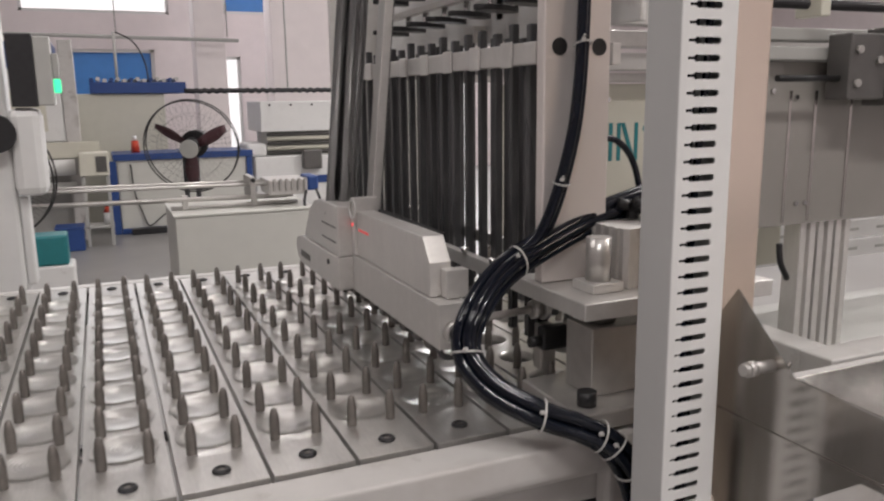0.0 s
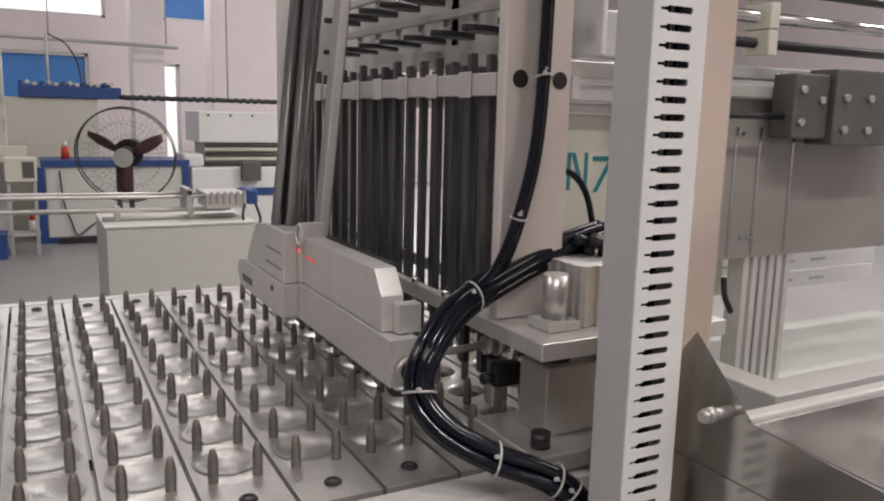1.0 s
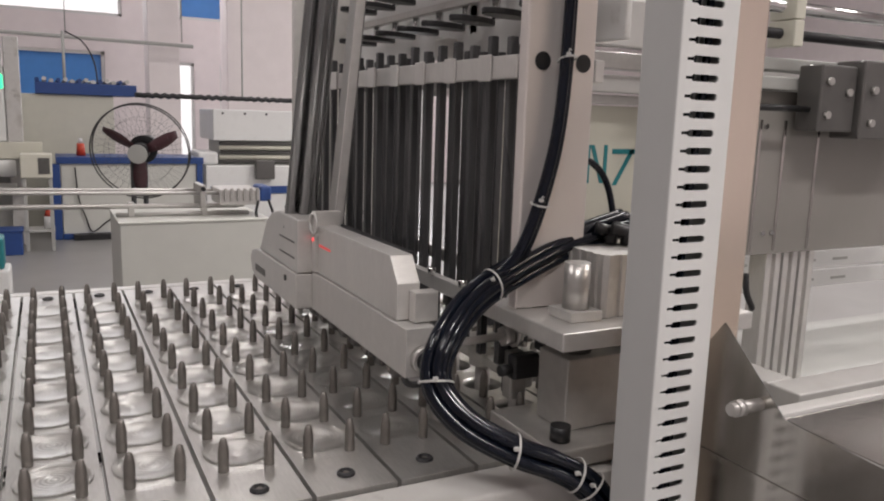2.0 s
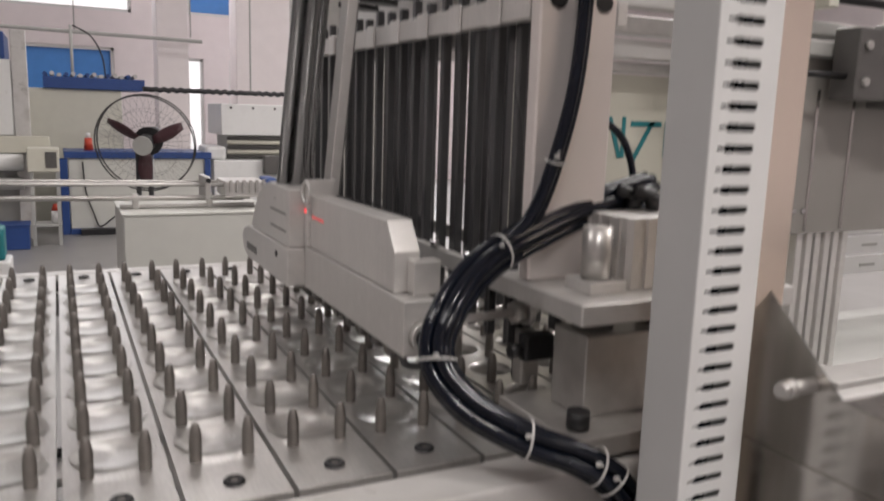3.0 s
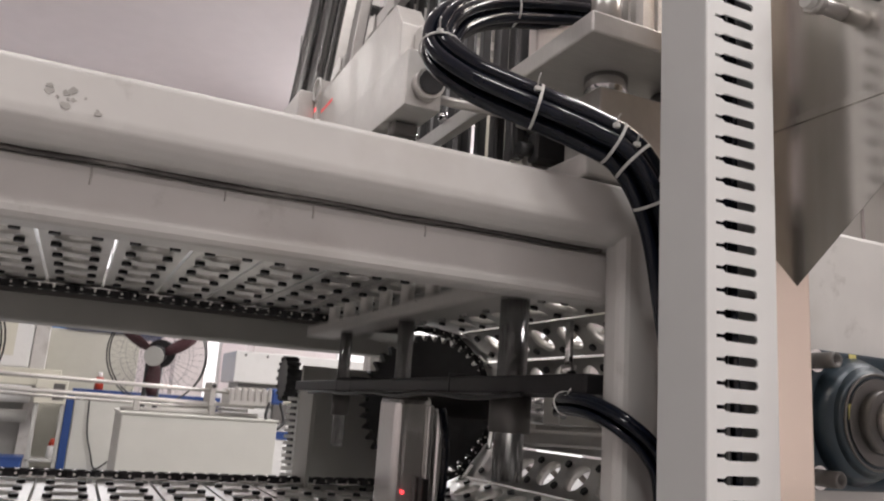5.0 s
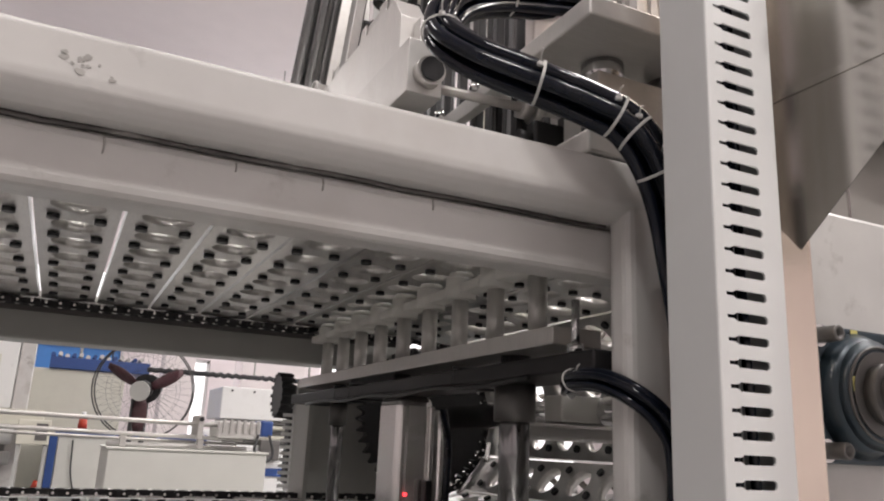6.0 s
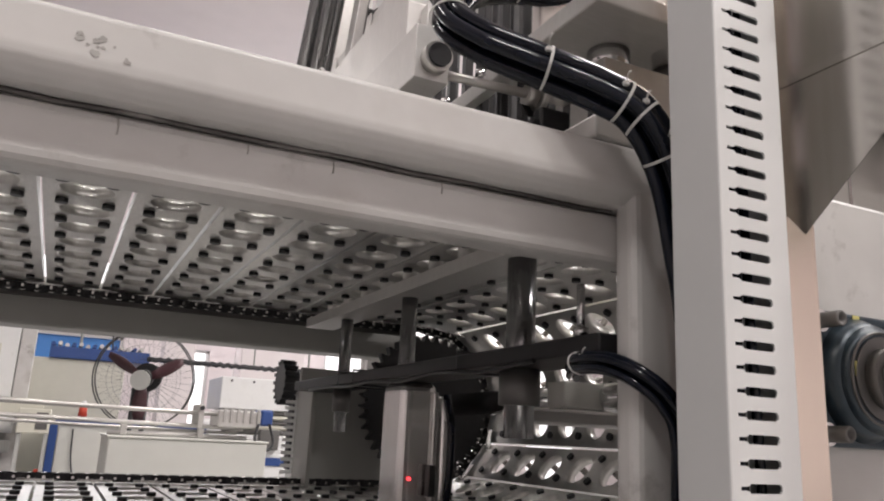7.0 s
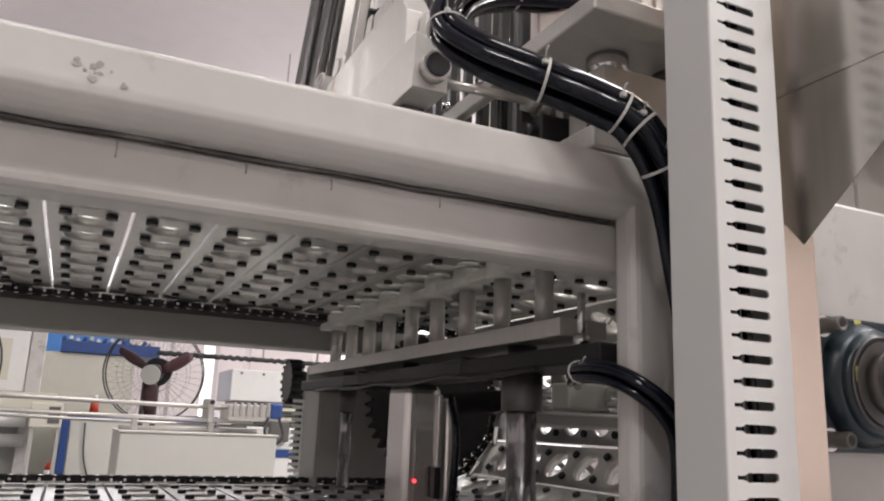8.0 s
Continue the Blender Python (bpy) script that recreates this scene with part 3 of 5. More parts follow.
for dx, dz in ((-1, -1), (-1, 1), (1, -1), (1, 1)):
    q = B()
    px_, pz_ = bx + dx * 0.0440, bz + dz * 0.0440
    lathe(q, [(0.0, 0.0), (0.0064, 0.0), (0.0064, 0.0188), (0.0058, 0.0196), (0.0040, 0.0196), (0.0038, 0.0120), (0.0, 0.0120)], 20)
    bmesh.ops.transform(q, matrix=pose(px_, 0.6038, pz_, 90, 0, 0), verts=q.verts)
    cyl(q, (px_, 0.6038, pz_), (px_, 0.6022, pz_), 0.0090, seg=20, mi=1)
    part("bolt", q, ["slide", "silver"], bg, "black socket head bolt on a washer")

# ---- slotted cable duct on its steel column ----
DX0, DX1, DY0, DY1 = 0.441, 0.495, 0.504, 0.5425
du = thing("cable_duct", (0.47, 0.525, 0.3), "white and grey slotted plastic cable duct standing upright", "cable duct")
bm = B()
S, Z0D, Z1D, T = 0.0131, 0.29385, 2.0, 0.0015
nz = int((Z1D - Z0D) / S)
sl = [(DX0 + 0.0070, -0.0011), (DX0 + 0.0125, -0.0011), (DX0 + 0.0145, -0.0026), (DX0 + 0.0370, -0.0026), (DX0 + 0.0385, -0.0013), (DX0 + 0.0385, 0.0013), (DX0 + 0.0370, 0.0026), (DX0 + 0.0145, 0.0026), (DX0 + 0.0125, 0.0011), (DX0 + 0.0070, 0.0011)]
fx0, fx1 = DX0 + 0.0005, DX1


def face_ring(zc, y):
    return [bm.verts.new((x, y, zc + z)) for x, z in sl]


for k in range(nz):
    zc = Z0D + (k + 0.5) * S
    za, zb = zc - S / 2, zc + S / 2
    both = []
    for y in (DY0, DY0 + T):
        r = face_ring(zc, y)
        c = [bm.verts.new((x, y, z)) for x, z in ((fx0, za), (fx1, za), (fx1, zb), (fx0, zb))]
        bm.faces.new((c[0], c[1], r[5], r[4], r[3], r[2], r[1], r[0]))
        bm.faces.new((c[2], c[3], r[9], r[8], r[7], r[6]))
        bm.faces.new((c[3], c[0], r[0], r[9]))
        bm.faces.new((c[1], c[2], r[6], r[5]))
        both.append(r)
    for i in range(10):
        j = (i + 1) % 10
        bm.faces.new((both[0][i], both[0][j], both[1][j], both[1][i]))
bmesh.ops.remove_doubles(bm, verts=bm.verts, dist=1e-6)
part("slotted_face", bm, "white", du, "white slotted face")
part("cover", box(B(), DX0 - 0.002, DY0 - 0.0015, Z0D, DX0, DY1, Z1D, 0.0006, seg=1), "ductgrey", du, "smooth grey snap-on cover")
part("cover_lip", box(B(), DX0 - 0.0015, DY0 - 0.0022, Z0D, DX0 + 0.0055, DY0 - 0.0006, Z1D, 0.0006, seg=1), "white", du)
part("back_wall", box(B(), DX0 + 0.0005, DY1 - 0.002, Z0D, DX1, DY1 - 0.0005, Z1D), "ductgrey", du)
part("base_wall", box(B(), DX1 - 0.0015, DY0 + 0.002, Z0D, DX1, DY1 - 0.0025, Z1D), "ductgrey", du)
for k in range(6):
    q = B()
    ox, oy = DX0 + 0.016 + 0.009 * (k % 3), DY0 + 0.014 + 0.014 * (k // 3)
    sweep(q, smooth_line([(ox + 0.003 * math.sin(k + 3 * i), oy + 0.003 * math.cos(2 * k + 2 * i), Z0D + 0.1 + i * 0.16) for i in range(10)], 4), 0.0033, 6)
    part("wire", q, "tube", du)
sc = thing("steel_column", (0.535, 0.58, 0), "brushed stainless steel square column", "column")
part("tube", rect_tube(B(), 0.4975, 0.5475, 0.0, 0.577, 0.597, 2.1, 0.004), "column", sc)
part("foot_plate", box(B(), 0.46, 0.51, 0.001, 0.62, 0.599, 0.012), "steel", sc)

# ---- stainless chute beside the column ----
ch = thing("stainless_chute", (0.6, 0.45, 0.9), "folded stainless steel sheet chute with a slanted side", "chute")
q = B()
prism(q, [(0.545, 1.015), (0.545, 1.10), (0.522, 1.130), (0.456, 1.070), (0.30, 1.060), (0.10, 1.055), (0.10, 1.015)], "x", 0.530, 0.5304)
# Edge faces are coloured dark so that no highlight runs along the cut.
for f in q.faces:
    f.material_index = 0 if abs(f.normal.x) > 0.9 else 1
part("side_wall", q, ["chutesteel", "darkplate"], ch)
q = B()
prism(q, [(0.545, 1.0145), (0.545, 0.935), (0.519, 0.904), (0.456, 0.958), (0.385, 1.0145)], "x", 0.5296, 0.5300)
# Same dark colouring of the gusset's edges, in place of their glint.
for f in q.faces:
    f.material_index = 0 if abs(f.normal.x) > 0.9 else 1
part("gusset", q, ["chutesteel", "darkplate"], ch)
part("floor_sheet", prism(B(), [(0.10, 1.0545), (0.456, 1.0690), (0.4562, 1.0702), (0.10, 1.0557)], "x", 0.5308, 1.05), "chutesteel", ch)
part("floor_edge", box(B(), 0.5308, 0.4564, 1.0685, 1.05, 0.4576, 1.0706, 0.0003), "silver", ch, "bright rounded sheet edge")
part("lip", box(B(), 0.5285, 0.10, 1.0110, 0.5298, 0.54, 1.0165), "chutesteel", ch)
q = B()
cyl(q, (0.498, 0.480, 1.074), (0.530, 0.480, 1.074), 0.005, seg=12)
cyl(q, (0.503, 0.480, 1.074), (0.510, 0.480, 1.074), 0.0072, seg=6)
part("bolt", q, "coldsteel", ch, "steel bolt and nut")

# ---- pressing head on its leaning guide ----
hd = thing("pressing_head", (0.34, 0.85, 1.045), "grey machined aluminium pressing head with a red light spot", "machine head")
HX = 0.332
prism(q := B(), [(0.985, 1.0945), (0.985, 1.153), (0.760, 1.155), (0.741, 1.130), (0.741, 1.0945)], "x", HX, HX + 0.024, 0.0008)
part("upper_block", q, "alu", hd)
part("lower_bar", box(B(), HX - 0.003, 0.712, 1.046, HX + 0.028, 0.9985, 1.0934, 0.0008), "alu", hd)
part("step_block", box(B(), HX + 0.012, 0.726, 1.0945, HX + 0.037, 0.7405, 1.124, 0.001), "alu", hd)
part("inner_block", box(B(), HX + 0.029, 0.80, 1.05, HX + 0.045, 1.24, 1.15, 0.002), "darkplate", hd)
q = B()
cyl(q, (HX + 0.014, 0.7118, 1.064), (HX + 0.014, 0.702, 1.064), 0.0125, seg=24)
part("knob", q, "coldsteel", hd, "bright knurled ring")
part("knob_core", cyl(B(), (HX + 0.014, 0.7018, 1.064), (HX + 0.014, 0.699, 1.064), 0.0100, seg=20), "black", hd)
prism(q := B(), [(1.000, 1.0915), (1.000, 1.159), (1.085, 1.160), (1.120, 1.154), (1.150, 1.139), (1.190, 1.0915)], "x", HX - 0.022, HX + 0.028, 0.002)
part("housing", q, "alu", hd, "rounded aluminium housing")
prism(q := B(), [(1.000, 1.046), (1.000, 1.0908), (1.200, 1.0908), (1.230, 1.084), (1.240, 1.070), (1.228, 1.052), (1.205, 1.046)], "x", HX - 0.024, HX + 0.028, 0.002)
part("shoe", q, "alu", hd, "rounded aluminium shoe")
part("foot_slot", box(B(), HX - 0.0248, 1.150, 1.058, HX - 0.0241, 1.205, 1.068, 0.0002), "slide", hd, "dark slot in the shoe")
for gz in (1.108, 1.128):
    part("housing_slit", box(B(), HX - 0.0226, 1.010, gz, HX - 0.0221, 1.080, gz + 0.0022, 0.0002), "slide", hd, "dark slit between housing plates")
part("shoe_screw", cyl(B(), (HX - 0.0255, 1.045, 1.078), (HX - 0.0241, 1.045, 1.078), 0.004, seg=12), "black", hd)
part("strip", box(B(), HX - 0.004, 0.986, 1.0945, HX + 0.03, 0.999, 1.17, 0.001), "alu", hd)
part("light_spot", box(B(), HX - 0.0006, 0.938, 1.128, HX - 0.0001, 0.980, 1.1310), "spot", hd, "thin red laser line")
part("light_dot", cyl(B(), (HX - 0.0046, 0.9925, 1.135), (HX - 0.004, 0.9925, 1.135), 0.002, seg=10), "redled", hd)
q = B()
sweep(q, [(HX - 0.006, 0.984 + 0.014 * math.cos(a), 1.156 + 0.012 * math.sin(a)) for a in np.linspace(0, 2 * math.pi, 20, endpoint=False)], 0.0018, 6, True)
part("cable_tie", q, "tie", hd, "clear looped cable tie")
lean = 0.098
for k, (dx, dy) in enumerate(((0.0, 0.0), (0.014, -0.010), (0.014, 0.014), (0.028, 0.004))):
    cyl(q := B(), (HX - 0.014 + dx, 1.060 + dy, 1.14), (HX - 0.014 + dx + lean * 0.85, 1.060 + dy, 1.99), 0.0085, seg=12)
    part("guide_tube", q, "darkchrome", hd, "glossy dark guide tube")
q = B()
box(q, 0, 0, 0, 0.012, 0.026, 0.86, 0.001)
box(q, 0.0125, 0.004, 0, 0.0145, 0.022, 0.86, 0.0005, mi=1)
bmesh.ops.transform(q, matrix=pose(HX + 0.026, 1.010, 1.12) @ Matrix.Shear("XY", 4, (0, 0)) @ pose(0, 0, 0, 0, math.degrees(math.atan(lean)), 0), verts=q.verts)
part("guide_rail", q, ["alu", "black"], hd, "aluminium guide rail")
for k in range(14):
    y = 0.755 + k * P / 2
    q = B()
    sweep(q, smooth_line([(HX + 0.016, y, 1.0455), (HX + 0.016, y, 1.030), (HX + 0.026, y, 1.022), (HX + 0.066, y, 1.022)], 4), 0.0036, 8)
    part("nozzle", q, "pin" if k % 2 else "bar", hd)
    part("nozzle_block", box(B(), HX + 0.0025, y - 0.0075, 1.034, HX + 0.0245, y + 0.0075, 1.0455, 0.002), "slide", hd, "dark nozzle block")

# ---- cup magazine ----
mg = thing("cup_magazine", (CX, 1.0, 1.05), "magazine of dark upright guide bars held by aluminium rails", "magazine")
RX = (CX - 0.035, CX + 0.035)
for j, rx in enumerate(RX):
    for k in range(18):
        y = 0.748 + 0.0381 * k - 0.0118 * j
        part("guide_bar", box(B(), rx - 0.0045, y - 0.0045 - 0.0022 * j, 1.035, rx + 0.0045, y + 0.0045 + 0.0022 * j, 1.369 + 0.004 * math.sin(k * 2.3 + j), 0.001, seg=1), "bar", mg)
    part("top_rail", box(B(), rx - 0.018 + j * 0.022, 0.711, 1.327, rx - 0.0072 + j * 0.022, 1.44, 1.349, 0.001), "alu", mg)
    for k in range(9):
        y = 0.767 + P * k
        part("rail_clamp", box(B(), rx - 0.021 + j * 0.03, y - 0.012, 1.325, rx - 0.0185 + j * 0.03, y + 0.012, 1.351, 0.0008), "alu", mg)
    part("lower_rail", box(B(), rx - 0.018 + j * 0.022, 0.782, 1.090, rx - 0.0072 + j * 0.022, 1.44, 1.107, 0.001), "alu", mg)
    for k in range(9):
        part("rail_bolt", cyl(B(), (rx - 0.0182 + j * 0.05, 0.80 + P * k, 1.116), (rx - 0.0182 + j * 0.05, 0.80 + P * k, 1.108), 0.005, seg=10), "chrome", mg)
q = B()
prism(q, [(0.436, 1.108), (0.513, 1.108), (0.513, 1.95), (0.436, 1.95)], "y", 0.694, 0.709, 0.002)
part("end_plate", q, "endplate", mg, "upright aluminium end plate")
for hx in (0.453, 0.499):
    part("bore", cyl(B(), (hx, 0.6930, 1.343), (hx, 0.6938, 1.343), 0.0085, seg=20), "black", mg, "dark round bore")
part("far_plate", box(B(), 0.436, 1.445, 1.05, 0.54, 1.46, 1.70, 0.002), "alu", mg)
part("shelf", box(B(), 0.430, 0.606, 1.090, 0.66, 0.780, 1.107, 0.0015), "alu", mg, "thick aluminium shelf plate")
st = thing("magazine_stand", (0.5, 0.69, 0.978), "steel block stand under the magazine shelf", "stand")
part("base_plate", box(B(), 0.428, 0.606, 0.980, 0.66, 0.720, 0.998, 0.002), "coldsteel", st)
prism(q := B(), [(0.464, 0.9985), (0.62, 0.9985), (0.62, 1.069), (0.464, 1.069)], "y", 0.642, 0.690, 0.0015)
part("block", q, "coldsteel", st)
part("neck", cyl(B(), (0.488, 0.668, 1.0695), (0.488, 0.668, 1.0895), 0.018, seg=24), "chrome", st)
part("neck", cyl(B(), (0.560, 0.668, 1.0695), (0.560, 0.668, 1.0895), 0.020, seg=24), "chrome", st)
for x, y in ((0.449, 0.628), (0.62, 0.62)):
    part("bolt", cyl(B(), (x, y, 0.9985), (x, y, 1.013), 0.0095, seg=18), "black", st)
dr = thing("shelf_cylinder", (0.52, 0.66, 1.107), "chrome rod and aluminium air cylinder on the shelf", "air cylinder")
part("rod", cyl(B(), (0.474, 0.650, 1.117), (0.474, 0.650, 1.160), 0.0125, seg=24), "coldsteel", dr)
part("pad", box(B(), 0.456, 0.632, 1.1075, 0.492, 0.668, 1.117, 0.001), "alu", dr)
q = B()
ribs = [(0.497 - (0.0025 if k % 2 else 0), 0.642 + k * 0.007) for k in range(9)]
ribs = [p2 for (xa, ya) in ribs for p2 in ((xa, ya), (xa, ya + 0.0066))] + [(0.56, 0.705)] + [p2 for k in range(8) for p2 in ((0.56 - k * 0.0075, 0.640 - (0.0025 if k % 2 else 0)), (0.5535 - k * 0.0075, 0.640 - (0.0025 if k % 2 else 0)))]
prism(q, ribs, "z", 1.1075, 1.167)
part("barrel", q, "alu", dr)
rd = thing("push_rod", (0.40, 0.735, 1.06), "thin steel push rod with lock nuts", "rod")
part("rod", cyl(B(), (0.36, 0.735, 1.066), (0.475, 0.735, 1.070), 0.0042, seg=12), "coldsteel", rd)
part("nut", cyl(B(), (0.448, 0.735, 1.069), (0.458, 0.735, 1.069), 0.011, seg=6), "coldsteel", rd)
part("nut", cyl(B(), (0.460, 0.735, 1.069), (0.466, 0.735, 1.069), 0.013, seg=20), "coldsteel", rd)
part("bracket", box(B(), 0.466, 0.752, 0.998, 0.480, 0.762, 1.0898, 0.001), "black", rd)

vb = thing("solenoid_valve", (0.47, 0.735, 1.02), "small black solenoid valve on the stand", "valve")
part("coil", box(B(), 0.452, 0.716, 1.026, 0.484, 0.7305, 1.052, 0.003), "black", vb)
part("body", box(B(), 0.458, 0.7315, 0.999, 0.478, 0.748, 1.050, 0.002), "coldsteel", vb)
part("plug", cyl(B(), (0.452, 0.724, 1.036), (0.440, 0.724, 1.036), 0.006, seg=12), "black", vb)
for k, (fx, fy, fz) in enumerate(((0.545, 0.712, 1.168), (0.556, 0.700, 1.168), (0.568, 0.712, 1.168))):
    ft = thing("air_fitting", (fx, fy, fz), "dark push-in air fitting on the cylinder", "fitting", "air fittings")
    part("body", cyl(B(), (fx, fy - 0.02, fz), (fx, fy - 0.02, fz + 0.014), 0.007, seg=6), "black", ft)
    part("elbow", cyl(B(), (fx, fy - 0.02, fz + 0.012), (fx - 0.016, fy - 0.014, fz + 0.016), 0.006, seg=12), "black", ft)

# ---- hoses ----
def hoses(name, label, pts, count, spread, r, ties, seed):
    rnd = random.Random(seed)
    h = thing(name, pts[0], label, "hose")
    line = smooth_line(pts, 7)
    dirs = [(line[min(i + 1, len(line) - 1)] - line[max(i - 1, 0)]).normalized() for i in range(len(line))]
    for k in range(count):
        a0, rad, tw = 2 * math.pi * k / max(1, count - 1), (0 if k == 0 and count > 4 else spread * rnd.uniform(0.92, 1.06)), rnd.uniform(-0.35, 0.35)
        own = []
        side = dirs[0].orthogonal().normalized()
        for i, p in enumerate(line):
            d = dirs[i]
            side = (side - d * side.dot(d)).normalized()
            a = a0 + tw * i / len(line) * 3
            own.append(p + rad * (math.cos(a) * side + math.sin(a) * d.cross(side)))
        part("hose", sweep(B(), own, r * rnd.uniform(0.92, 1.05), 10), "tube", h)
    for u in ties:
        i = min(len(line) - 2, int(u * (len(line) - 1)))
        d = dirs[i]
        s = d.orthogonal().normalized()
        t = d.cross(s)
        R = spread + 0.8 * r + 0.0006
        q = B()
        skew, ph = rnd.uniform(0.001, 0.004), rnd.uniform(0, 6.28)
        for off in (-0.0005, 0.0005):
            sweep(q, [line[i] + d * (off + skew * math.sin(w + ph)) + R * (math.cos(w) * s + math.sin(w) * t) for w in np.linspace(0, 2 * math.pi, 18, endpoint=False)], 0.00055, 5, True)
        k0 = line[i] + R * Vector((-0.4, -0.75, 0.5)).normalized()
        box(q, -0.0021, -0.0016, -0.0016, 0.0021, 0.0016, 0.0016, 0.0005, m=Matrix.Translation(k0), seg=1)
        sweep(q, [k0, k0 + Vector((-0.003, -0.006, 0.004)), k0 + Vector((-0.004, -0.010, 0.002 + 0.004 * rnd.random()))], 0.0006, 5)
        part("cable_tie", q, "tie", h, "white nylon cable tie")
    return h


MAIN = [(0.58, 0.715, 1.185), (0.52, 0.708, 1.172), (0.455, 0.697, 1.154), (0.385, 0.680, 1.128), (0.342, 0.660, 1.096), (0.328, 0.646, 1.064), (0.342, 0.620, 1.036), (0.378, 0.594, 1.014), (0.412, 0.580, 1.000),
        (0.436, 0.570, 0.985), (0.460, 0.569, 0.952), (0.476, 0.571, 0.90), (0.481, 0.563, 0.80), (0.481, 0.562, 0.5)]
hoses("hose_bundle", "bundle of glossy black air hoses with nylon ties", MAIN, 8, 0.0104, 0.0052, (0.21, 0.385, 0.54, 0.665, 0.705, 0.765), 3)
UPPER = [(0.476, 0.686, 1.95), (0.475, 0.684, 1.60), (0.474, 0.683, 1.42), (0.469, 0.682, 1.30), (0.456, 0.682, 1.23), (0.434, 0.684, 1.168), (0.405, 0.690, 1.135)]
hoses("hose_bundle", "two black hoses running down the end plate", UPPER, 3, 0.0046, 0.0045, (0.44, 0.72), 5)
hoses("hose_bundle", "black hoses leaving the lift under the frame", [(0.468, 0.685, 0.8205), (0.460, 0.672, 0.822), (0.4525, 0.655, 0.8235), (0.451, 0.622, 0.821), (0.4585, 0.598, 0.811), (0.474, 0.588, 0.795), (0.485, 0.587, 0.77), (0.4865, 0.590, 0.70), (0.4865, 0.590, 0.5)], 7, 0.0056, 0.0031, (0.24,), 7)
hoses("hose_bundle", "thin dark hose curling to the shelf", [(0.60, 0.85, 1.243), (0.630, 0.85, 1.242), (0.652, 0.85, 1.228), (0.667, 0.85, 1.204), (0.674, 0.84, 1.16), (0.668, 0.80, 1.135)], 1, 0.0, 0.0045, (), 9)

# ---- lift under the conveyor ----
lf = thing("lift_table", (CX, 1.05, 0.856), "lifting bar with steel posts and white nylon caps", "lift")
part("bar", box(B(), CX - 0.024, 0.704, 0.856, CX + 0.024, 1.44, 0.871, 0.001), "alu", lf)
for y in CUP_Y:
    part("post", cyl(B(), (CX, y, 0.8712), (CX, y, 0.925), 0.0088, seg=16), "alu", lf)
    q = B()
    cyl(q, (CX, y, 0.9255), (CX, y, 0.948), 0.0165, seg=20)
    cyl(q, (CX, y, 0.948), (CX, y, 0.955), 0.0165, 0.0125, seg=20)
    part("cap", q, "nylon", lf, "white nylon cap")
    part("spacer", box(B(), CX - 0.011, y + 0.0157, 0.930, CX + 0.011, y + P - 0.0157, 0.941, 0.002), "nylon", lf)
for y, r in ((0.80, 0.0138), (1.065, 0.010), (1.30, 0.009)):
    part("guide_rod", cyl(B(), (CX, y, 0.690), (CX, y, 0.8558), r, seg=20), "darkchrome", lf)
lb = thing("air_lift", (CX, 1.05, 0.62), "dark steel lift base with bushings and an aluminium air cylinder", "air lift")
part("cross_plate", box(B(), CX - 0.032, 0.640, 0.8305, CX + 0.030, 1.45, 0.8455, 0.002), "darkplate", lb)
for y, r in ((0.80, 0.0190), (1.30, 0.013)):
    q = B()
    cyl(q, (CX, y, 0.797), (CX, y, 0.8302), r, seg=24)
    part("bushing", q, "slide", lb)
q = B()
box(q, CX - 0.016, 1.03, 0.60, CX + 0.030, 1.10, 0.8302, 0.012, seg=4)
box(q, CX + 0.036, 1.034, 0.60, CX + 0.050, 1.07, 0.815, 0.004)
for s in (-0.011, 0.025):
    part("rib", box(B(), CX + s - 0.003, 1.0265, 0.602, CX + s + 0.003, 1.0298, 0.818, 0.001, seg=1), "silver", lb)
part("cylinder", q, "silver", lb, "ribbed aluminium air cylinder")
part("cylinder_hose", sweep(B(), smooth_line([(CX + 0.035, 1.02, 0.815), (CX + 0.038, 1.01, 0.77), (CX + 0.036, 1.012, 0.70), (CX + 0.030, 1.02, 0.66)], 6), 0.005, 8), "tube", lb)
part("sensor_light", cyl(B(), (CX - 0.006, 1.0262, 0.719), (CX - 0.006, 1.0235, 0.719), 0.0020, seg=10), "redled", lb, "small red sensor light")
part("sensor", box(B(), CX + 0.014, 1.014, 0.700, CX + 0.022, 1.0262, 0.735, 0.001), "black", lb)
part("cross_beam", box(B(), CX + 0.04, 0.86, 0.784, CX + 0.30, 0.90, 0.800, 0.003), "silver", lb)
part("lower_frame", box(B(), CX - 0.035, 0.99, 0.52, CX + 0.03, 1.14, 0.5995, 0.003), "darkplate", lb)
q = B()
cyl(q, (0.461, 0.668, 0.846), (0.461, 0.668, 0.8855), 0.0032, seg=12)
cyl(q, (0.461, 0.668, 0.8456), (0.461, 0.668, 0.852), 0.006, seg=6)
part("stop_bolt", q, "chrome", lb, "bright stop bolt with a nut")

for y in (0.86, 1.16, 1.22):
    q = B()
    sweep(q, [(CX + sx * 0.0335 - 0.001, y, 0.838 + sz * 0.0095) for sx, sz in ((-1, -1), (-1, 1), (1, 1), (1, -1))], 0.0014, 6, True)
    part("cable_tie", q, "black", lb, "black cable tie round the plate")
part("signal_wire", sweep(B(), smooth_line([(CX - 0.036, 0.72 + 0.09 * k, 0.8295 - 0.002 * (k % 2) - 0.002 * math.sin(k * 1.7) ** 2) for k in range(8)], 5), 0.0022, 6), "black", lb, "thin black signal wire")

